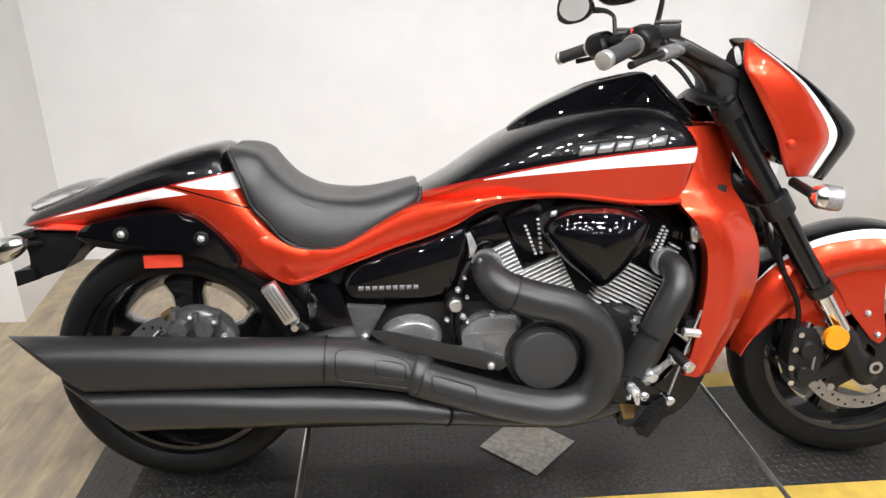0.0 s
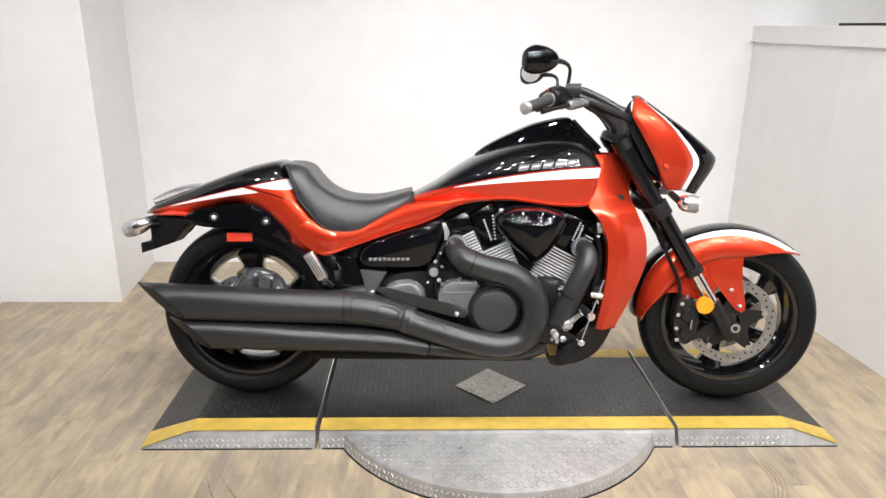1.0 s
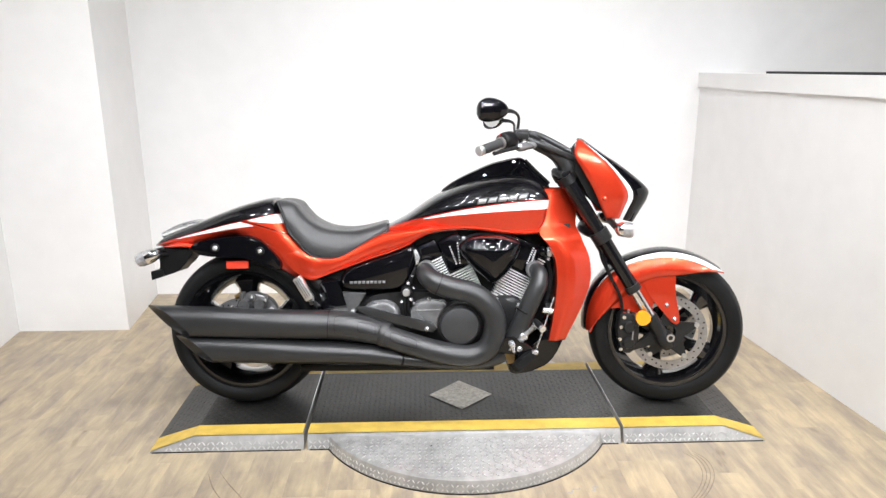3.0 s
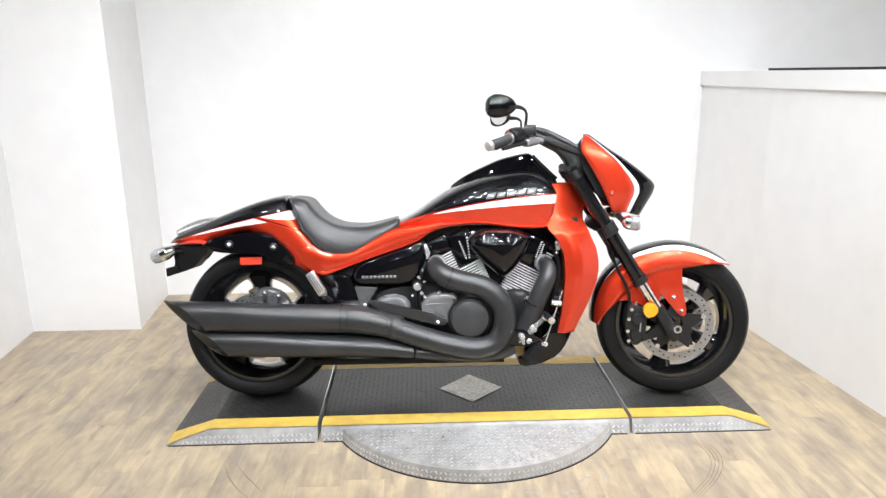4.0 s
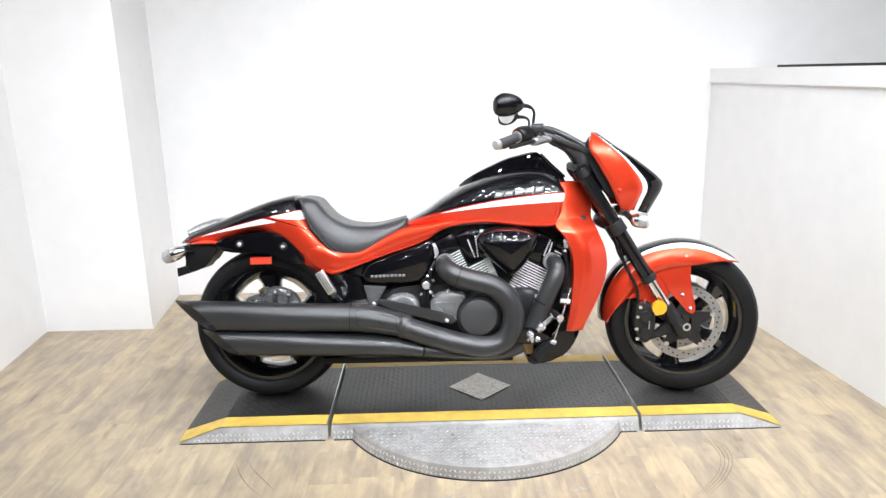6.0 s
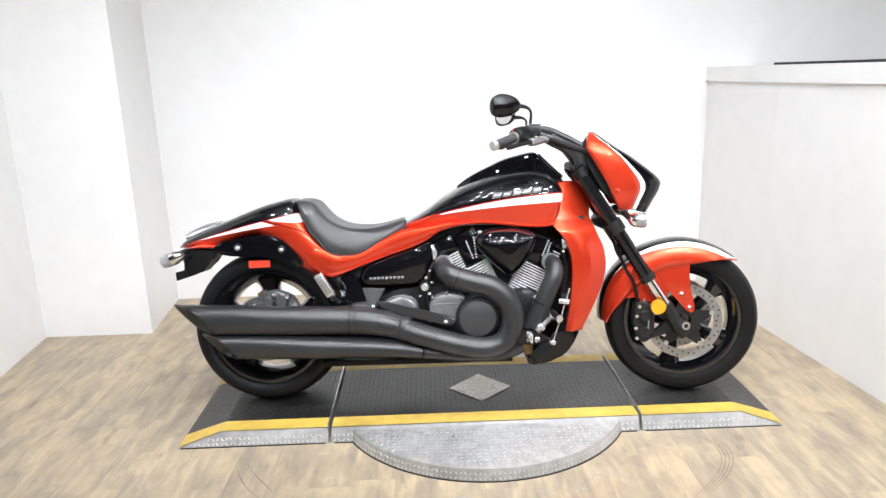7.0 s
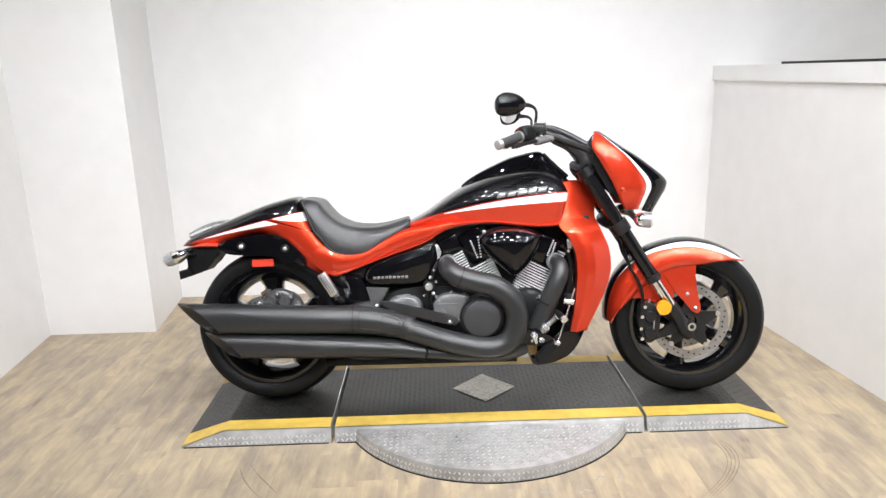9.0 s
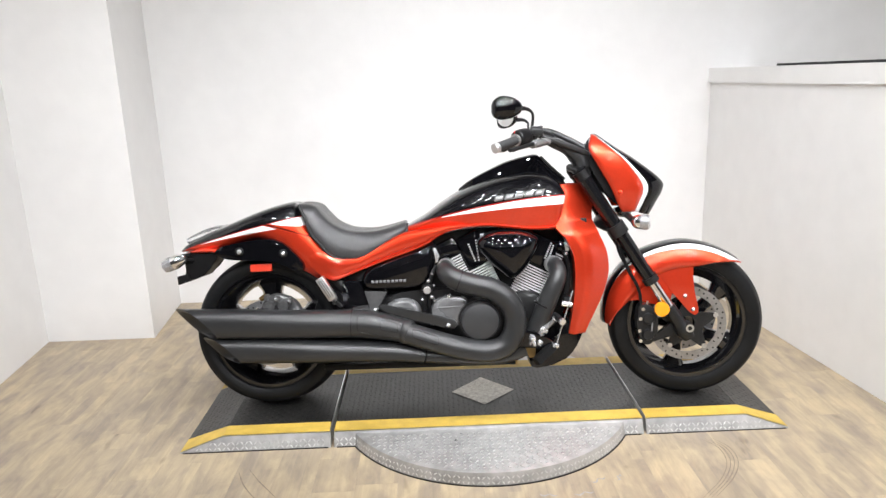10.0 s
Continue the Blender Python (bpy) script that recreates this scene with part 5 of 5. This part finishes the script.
mount = fp("peg_bracket", plate([(0.134, 0.326), (0.146, 0.336), (0.175, 0.318), (0.222, 0.322), (0.258, 0.295), (0.319, 0.267), (0.314, 0.241), (0.267, 0.250), (0.231, 0.257), (0.164, 0.258), (0.138, 0.276)], -0.238, -0.226, 0.004), black_paint, label="gloss black foot peg bracket with bright bolts")
for x, y, z, r in ((0.212, -0.238, 0.296, 0.013), (0.243, -0.238, 0.275, 0.011), (0.306, -0.236, 0.262, 0.010), (0.206, -0.238, 0.273, 0.007)):
    fp("bolt", tube([(x, y + 0.006, z), (x, y - 0.005, z), (x, y - 0.009, z)], [r, r, r * 0.5], 10, 1), zinc, mount)
P0, P1 = Vector((0.290, -0.236, 0.258)), Vector((0.222, -0.290, 0.214))
fp("peg_bolt", tube([(0.212, -0.236, 0.296), (0.214, -0.262, 0.293), (0.215, -0.270, 0.292)], [0.013, 0.013, 0.007], 12, 1), zinc, mount)
fp("feeler", tube([(0.215, -0.262, 0.290), (0.218, -0.266, 0.276), (0.219, -0.267, 0.268)], [0.008, 0.007, 0.005], 10, 1), zinc, mount)
peg = fp("rider_peg", tube([P0, P0.lerp(P1, 0.06), P0.lerp(P1, 0.94), P1], [0.014, 0.020, 0.021, 0.017], 4), rubber, label="black rubber rider foot peg folded forward")
for k in range(5):
    c = P0.lerp(P1, 0.16 + 0.16 * k)
    fp("rib", tube([c, c.lerp(P1, 0.08)], [0.0225, 0.0225], 4, 1), rubber, peg)
fp("hinge_plate", plate([(0.186, 0.256), (0.226, 0.256), (0.224, 0.218), (0.200, 0.214)], -0.234, -0.228, 0.002), amber_plate, peg, "worn brass-coloured hinge plate")
fp("peg_pin", rod(P0 + Vector((0.004, 0.008, 0.006)), P0 + Vector((0.006, -0.022, 0.008)), 0.007, 10), zinc, peg)
ped = fp("brake_pedal", tube([(0.245, -0.225, 0.300), (0.258, -0.232, 0.322), (0.285, -0.238, 0.350), (0.308, -0.242, 0.374)], [0.012, 0.013, 0.008, 0.010], 12), case_grey, label="grey alloy brake pedal with a black pad")
fp("pivot", tube([(0.258, -0.205, 0.322), (0.258, -0.240, 0.322), (0.258, -0.246, 0.322)], [0.017, 0.016, 0.010], 14, 1), zinc, ped)
fp("pedal_pad", tube([(0.300, -0.236, 0.384), (0.306, -0.250, 0.380), (0.322, -0.285, 0.366)], [0.011, 0.013, 0.012], 12, 1), rubber, ped)
fp("pad_end", rod((0.321, -0.283, 0.367), (0.325, -0.292, 0.363), 0.0135, 16), zinc, ped)
fp("knuckle", tube([(0.302, -0.236, 0.362), (0.306, -0.246, 0.374), (0.312, -0.250, 0.386)], [0.012, 0.016, 0.011], 12), zinc, ped)
fp("linkage", rod((0.308, -0.212, 0.258), (0.378, -0.200, 0.470), 0.003, 8), zinc, ped)

# small parts on the engine
bp("header_flange", rod((-0.124, -0.128, 0.593), (-0.128, -0.142, 0.593), 0.036, 20), alloy, upper)
bp("header_flange", rod((0.291, -0.126, 0.585), (0.296, -0.140, 0.586), 0.034, 20), case_grey, lower)
bp("pipe_joint", rod((-0.084, PY, 0.553), (-0.079, PY, 0.551), 0.0432, 28), plastic, upper)
bp("pipe_joint", rod((0.2465, -0.2, 0.4375), (0.2435, -0.2, 0.432), 0.0372, 24), plastic, lower)
bp("pipe_joint", rod((-0.490, PY + 0.02, 0.4036), (-0.494, PY + 0.02, 0.4038), 0.0558, 32), plastic, can1)
bp("clamp", tube([(-0.272, PY + 0.005, 0.357), (-0.280, PY + 0.008, 0.360), (-0.292, PY + 0.012, 0.364), (-0.300, PY + 0.014, 0.366)], [0.044, 0.048, 0.049, 0.047], 28), satin_black, upper)
bp("pipe_joint", rod((-0.226, PY + 0.022, 0.2635), (-0.230, PY + 0.02, 0.264), 0.0325, 24), plastic, can2)


def groove(x0, x1, low, high, axis, radius, y, parent):
    """A rounded rectangular joint line on a round can; low and high are sines up its flank."""
    pts = []
    for k in range(32):
        a = 2 * math.pi * k / 32
        c, s = math.cos(a), math.sin(a)
        x = 0.5 * (x0 + x1) + 0.5 * (x1 - x0) * math.copysign(abs(c) ** 0.3, c)
        v = 0.5 * (low + high) + 0.5 * (high - low) * math.copysign(abs(s) ** 0.3, s)
        r = radius(x) + 0.0004
        pts.append((x, y - r * math.sqrt(max(0.0, 1 - v * v)), axis(x) + r * v))
    pts += pts[:2]
    bp("groove", tube(pts, 0.0013, 5, 1, cap=False), plastic, parent, smooth=60)


line = lambda pts, k: lambda x: float(np.interp(-x, [-p[0] for p in pts], [p[k] for p in pts]))
can_rows = [(-0.285, 0.362, 0.046), (-0.34, 0.378, 0.051), (-0.42, 0.395, 0.054), (-0.50, 0.4045, 0.055)]
groove(-0.468, -0.306, -0.45, 0.80, line(can_rows, 1), line(can_rows, 2), PY + 0.02, can1)
groove(-0.382, -0.318, -0.05, 0.62, line(can_rows, 1), line(can_rows, 2), PY + 0.02, can1)
pipe_rows = [(-0.087, 0.292, 0.043), (-0.19, 0.325, 0.0425), (-0.286, 0.360, 0.0425)]
groove(-0.262, -0.165, 0.0, 0.72, line(pipe_rows, 1), line(pipe_rows, 2), PY, upper)

master = bp("rear_master_cylinder", tube([(-0.203, -0.10, 0.513), (-0.203, -0.14, 0.513), (-0.203, -0.178, 0.513)], [0.024, 0.023, 0.020], 18), case_black, label="black rear brake master cylinder with a chrome cap")
bp("cap", tube([(-0.203, -0.178, 0.513), (-0.203, -0.188, 0.513), (-0.203, -0.191, 0.513)], [0.015, 0.015, 0.012], 18, 1), alloy, master, "chrome cap")
for x, y, z, r in ((-0.186, -0.185, 0.486, 0.008), (-0.197, -0.18, 0.548, 0.007), (-0.176, -0.18, 0.530, 0.005), (-0.222, -0.18, 0.478, 0.006), (-0.182, -0.18, 0.575, 0.005), (-0.176, -0.175, 0.470, 0.006), (-0.205, -0.18, 0.412, 0.005), (-0.193, -0.18, 0.408, 0.005)):
    bolt((x, y, z), r, 0.007, master)
for dx in (0.0, 0.014):
    bp("hose", tube([(-0.208 + dx, -0.165, 0.50), (-0.212 + dx, -0.172, 0.46), (-0.206 + dx, -0.172, 0.415)], 0.0065, 8), plastic, master)
bp("hose", tube([(-0.165, -0.14, 0.60), (-0.185, -0.15, 0.565), (-0.192, -0.155, 0.53)], 0.008, 8), plastic, master)
bp("head_bracket", plate([(-0.178, 0.668), (-0.165, 0.672), (-0.150, 0.640), (-0.158, 0.615), (-0.170, 0.612), (-0.166, 0.640)], -0.150, -0.138, 0.003), zinc, label="bright alloy head bracket")
bolt((-0.118, -0.172, 0.484), 0.009, 0.008)
for (xa, za), (xb, zb) in (((0.014, 0.690), (0.034, 0.618)), ((-0.006, 0.690), (0.004, 0.612)), ((-0.035, 0.675), (-0.010, 0.610)), ((0.292, 0.665), (0.268, 0.608)), ((0.300, 0.655), (0.282, 0.600))):
    tips = bmesh.new()
    for k in range(8):
        x, z = xa + (xb - xa) * k / 7, za + (zb - za) * k / 7
        box(tips, x - 0.0028, x + 0.0028, -0.118, -0.108, z - 0.0022, z + 0.0022)
    tagged(bp("fin_tips", tips, fin_edge, rear_cyl if xa < 0.1 else front_cyl, smooth=0), kind="stuff")
mount = bp("shroud_mount", plate([(0.335, 0.672), (0.352, 0.680), (0.360, 0.660), (0.352, 0.638), (0.340, 0.640)], -0.168, -0.156, 0.003), alloy, label="bright alloy shroud mount")
bolt((0.346, -0.170, 0.662), 0.006, 0.005, mount)
bolt((0.342, -0.165, 0.628), 0.007, 0.008, mount)
bp("overflow_hose", tube([(0.335, -0.155, 0.64), (0.352, -0.16, 0.57), (0.345, -0.165, 0.50), (0.325, -0.168, 0.42)], 0.007, 8), plastic, label="black rubber overflow hose")
sleeve = fp("pedal_stop", rod((0.333, -0.214, 0.423), (0.371, -0.214, 0.418), 0.0105, 12), zinc, label="chrome sleeve by the brake pedal")
bp("block", boxed(0.325, 0.352, -0.20, -0.165, 0.425, 0.465, bevel=0.006), plastic, sleeve)
valve = bp("coolant_joint", rod((0.238, -0.125, 0.452), (0.232, -0.128, 0.415), 0.010, 12), alloy, label="bright coolant joint below the front cylinder")
for x, z in ((0.225, 0.440), (0.245, 0.425), (0.236, 0.405), (0.16, 0.448), (0.148, 0.470)):
    bolt((x, -0.135, z), 0.006, 0.008, valve)
bolt((0.118, -0.21, 0.258), 0.006, 0.005)
bp("floor_pan", plate([(-0.62, 0.20), (0.14, 0.185), (0.14, 0.205), (-0.62, 0.225)], -0.13, 0.13, 0.005), plastic, label="black lower frame rails under the engine")
bp("seat_piping", tube([(-0.632, -0.098, 0.842), (-0.600, -0.112, 0.802), (-0.560, -0.122, 0.760), (-0.505, -0.126, 0.732), (-0.440, -0.120, 0.722), (-0.360, -0.098, 0.730)], 0.0016, 6), leather, label="stitched seam along the seat")
bp("inner_panel", plate([(-0.66, 0.42), (-0.60, 0.585), (-0.42, 0.60), (-0.36, 0.50), (-0.38, 0.40)], -0.10, 0.10, 0.01), plastic, label="black inner panel behind the side cover")
bp("battery_cover", plate(rounded([(-0.530, 0.552), (-0.468, 0.556), (-0.445, 0.500), (-0.420, 0.430), (-0.470, 0.422), (-0.520, 0.430), (-0.530, 0.49)], 3), -0.148, -0.09, 0.010), black_paint, label="gloss black battery cover")


def on_side(target, x, z, back=0.0):
    """The place on the near side of a part at x and z."""
    hit, place, normal, _ = target.ray_cast(Vector((x, -1, z)), Vector((0, 1, 0)))
    return (place + normal * 0.0008, normal) if hit else (Vector((x, -0.18, z)), Vector((0, -1, 0)))


def badge(target, name, x0, x1, z0, z1, rise, slant, material, gap, count):
    """A row of plain slanted bars lying on a part."""
    step = (x1 - x0) / count
    for k in range(count):
        rows = []
        for v in (0, 0.5, 1):
            row = []
            for u in (0, 0.25, 0.5, 0.75, 1):
                x = x0 + step * (k + gap / 2 + (1 - gap) * u) + slant * v
                z = z0 + (z1 - z0) * v + rise * (x - x0) / (x1 - x0)
                row.append(on_side(target, x, z)[0])
            rows.append(row)
        part(name, grid_skin(rows), material, target, solid=0.0016)


bpy.context.view_layer.update()
a, b = settle(0.061, -0.17, 0.842), settle(0.255, -0.17, 0.862)
badge(tank, "badge", a[0], b[0], a[2], a[2] + 0.020, b[2] - a[2], 0.008, silver_badge, 0.14, 5)
a, b = settle(-0.420, -0.16, 0.545), settle(-0.282, -0.16, 0.545)
badge(cover, "print", a[0], b[0], a[2], a[2] + 0.011, b[2] - a[2], 0.0, grey_print, 0.25, 9)
badge(air, "emblem", 0.018, 0.036, 0.690, 0.703, 0.0, 0.002, silver_badge, 0.2, 1)

# ---------------------------------------------------------------- loose small things and fine pieces
strip = thing("trim_rail", "thin dark flat rail lying on the partition cap", "rail")
part("rail", slanted_wall([(1.66, 1.0), (1.70, 0.55), (1.735, 0.15), (1.765, 0.15), (1.73, 0.55), (1.69, 1.0)], 1.383, 1.395), plastic, strip)

def tread_rows(x0, x1, y0, y1, keep=None, step=0.021):
    """Crossing lozenges in a checker of that step."""
    out = ([], [])
    for i in range(int((x1 - x0) / step)):
        for j in range(int((y1 - y0) / step)):
            x, y = x0 + (i + 0.5) * step, y0 + (j + 0.5) * step
            if keep is None or keep(x, y):
                out[(i + j) % 2].append((x, y))
    return out


def tread_mesh(rows, place, length=0.0175, width=0.0062, height=0.003, turned=0.78):
    """Raised lozenges of a tread plate; place(x, y, up) lays them on the surface."""
    bm = bmesh.new()
    for flip, spots in enumerate(rows):
        a = turned + flip * math.pi / 2
        c, s = math.cos(a), math.sin(a)
        for x, y in spots:
            def at(u, v, up):
                return bm.verts.new(place(x + c * u - s * v, y + s * u + c * v, up))
            low = [at(u * length, v * width, 0) for u, v in ((-0.5, 0), (0, -0.5), (0.5, 0), (0, 0.5))]
            top = [at(u * length * 0.6, v * width * 0.5, height) for u, v in ((-0.5, 0), (0, -0.5), (0.5, 0), (0, 0.5))]
            bm.faces.new(top)
            for j in range(4):
                bm.faces.new((low[j], low[(j + 1) % 4], top[(j + 1) % 4], top[j]))
    return bm


def stuff(name, bm, material, parent):
    return tagged(part(name, bm, material, parent, smooth=0), kind="stuff")


stuff("tread", tread_mesh(tread_rows(-0.57, 0.62, -0.55, PF - 0.005, lambda x, y: math.hypot(x - 0.027, y - 0.05) < 0.580, 0.0225), lambda x, y, up: (x, y, 0.0468 + up), 0.0240, 0.0068), tread_steel, turntable)
arc = tread_rows(0.607 * (math.pi + 0.52), 0.607 * (2 * math.pi - 0.52), 0.002, 0.0465, None, 0.0175)
stuff("tread", tread_mesh(arc, lambda x, y, up: (0.027 + (0.607 - 0.26 * y + up) * math.cos(x / 0.607), 0.05 + (0.607 - 0.26 * y + up) * math.sin(x / 0.607), y), 0.0195, 0.0055, 0.002), tread_steel, turntable)


def ramp_z(x):
    return 0.003 + (H - 0.003) * min(1.0, max(0.0, (x - PX0) / BEND), max(0.0, (PX1 - x) / BEND))


for section, x0, x1 in ((section_left, PX0 + 0.02, -0.6), (section_mid, -0.58, 0.626), (section_right, 0.644, PX1 - 0.02)):
    off_plate = lambda x, y: abs(x - 0.023) / 0.135 + abs(y - 0.07) / 0.135 > 1.08
    stuff("tread", tread_mesh(tread_rows(x0, x1, PF + 0.104, PB - 0.104, off_plate), lambda x, y, up: (x, y, ramp_z(x) + 0.003 + up * 0.3)), deck_black, section)
    stuff("tread", tread_mesh(tread_rows(x0, x1, 0.002, 0.052, lambda x, y: y < ramp_z(x) - 0.007, 0.0175), lambda x, y, up: (x, PF + 0.022 * y / H - up, y), 0.0195, 0.0055, 0.002), tread_steel, section)

# planks of the floor, nearest the stand
plank_mesh = bmesh.new()
box(plank_mesh, -0.0749, 0.0749, -0.5999, 0.5999, -0.008, 0.0, bevel=0.0003)
plank_data = None
rng = random.Random(5)
for col in range(37):
    x = -2.65 + 0.15 * col
    shift = rng.random() * 1.2
    for row in range(6):
        y = -4.2 + shift + 1.2 * row
        if y - 0.6 > BACK:
            continue
        if plank_data is None:
            first = part("plank", plank_mesh, wood, floor_slab, smooth=0)
            plank_data = first.data
        else:
            first = new("plank", plank_data)
            first.parent = floor_slab
        end = min(y + 0.6, BACK)
        first.location = (x, (y - 0.6 + end) / 2, 0)
        first.scale.y = (end - y + 0.6) / 1.2

# the planks beyond, out of the walk's near view
verts, faces = [], []
for col in range(79):
    x = -6.4 + 0.15 * col
    shift = rng.random() * 1.2
    for row in range(10):
        y = -9.0 + shift + 1.2 * row
        y0, y1 = max(y - 0.5999, FRONT), min(y + 0.5999, BACK - 0.01)
        if -2.74 < x < 2.84:
            y1 = min(y1, -3.62)
        if y1 - y0 < 0.02 or (-2.74 < x < 2.84 and y0 > -3.62):
            continue
        k = len(verts)
        verts += [(x + u * 0.0747, v, z) for z in (-0.0075, -0.0006) for u, v in ((-1, y0), (1, y0), (1, y1), (-1, y1))]
        faces += [tuple(k + i for i in f) for f in ((4, 5, 6, 7), (0, 1, 5, 4), (1, 2, 6, 5), (2, 3, 7, 6), (3, 0, 4, 7))]
rest = bpy.data.meshes.new("plank_rest")
rest.from_pydata(verts, [], faces)
rest.materials.append(wood)
far_planks = tagged(new("plank_rest", rest), kind="stuff")
far_planks.parent = floor_slab

rubber_mark = mat("rubber_mark", (0.20, 0.155, 0.11), rough=0.5, vary=0.3, grain=60, bump=0)
grey_scuff = mat("grey_scuff", (0.30, 0.29, 0.28), rough=0.5, vary=0.3, grain=90, bump=0)


def floor_strip(points, wide, lift):
    """A thin worn line lying on the floor."""
    rows = curve_through(points, 6)
    out = []
    for k, (x, y, w) in enumerate(rows):
        a, b = rows[max(k - 1, 0)], rows[min(k + 1, len(rows) - 1)]
        side = Vector((a[1] - b[1], b[0] - a[0], 0)).normalized() * wide * w
        out.append([Vector((x, y, lift)) - side, Vector((x, y, lift)) + side])
    return grid_skin(out)


for k in range(4):
    d = 0.014 * k
    part("tyre_mark", floor_strip([(0.875 - d, -0.300, 0.2), (0.915 - d, -0.372, 1.0), (0.905 - d, -0.468, 0.7), (0.842 - d, -0.571, 1.0), (0.740 - d, -0.673, 0.3)], 0.0018, 0.0006), rubber_mark, floor_slab, "faint curved tyre mark", smooth=0)
for marks in ([(-0.915, -0.397, 0.3), (-0.879, -0.476, 1.0), (-0.828, -0.552, 0.8), (-0.773, -0.61, 0.3)], [(-0.879, -0.383, 0.3), (-0.83, -0.457, 0.8), (-0.776, -0.526, 1.0), (-0.742, -0.571, 0.3)]):
    part("tyre_mark", floor_strip(marks, 0.0022, 0.0006), rubber_mark, floor_slab, "faint curved tyre mark", smooth=0)
for x, y, long, turn in ((0.378, -0.546, 0.03, 0.4), (0.452, -0.535, 0.02, 1.0), (0.312, -0.620, 0.035, 0.1), (0.19, -0.622, 0.03, -0.2), (-0.12, -0.640, 0.05, 0.05), (-0.22, -0.655, 0.04, 0.0)):
    c, n = math.cos(turn), math.sin(turn)
    pts = [(x + long * u * c - 0.012 * v * n, y + long * u * n + 0.012 * v * c, w) for u, v, w in ((-1, 0.2, 0.2), (-0.5, -0.6, 1.0), (0.1, 0.5, 0.5), (0.6, -0.2, 0.9), (1, 0.3, 0.2))]
    part("scuff", floor_strip(pts, 0.004, 0.0007), grey_scuff, floor_slab, "small grey scuff", smooth=0)
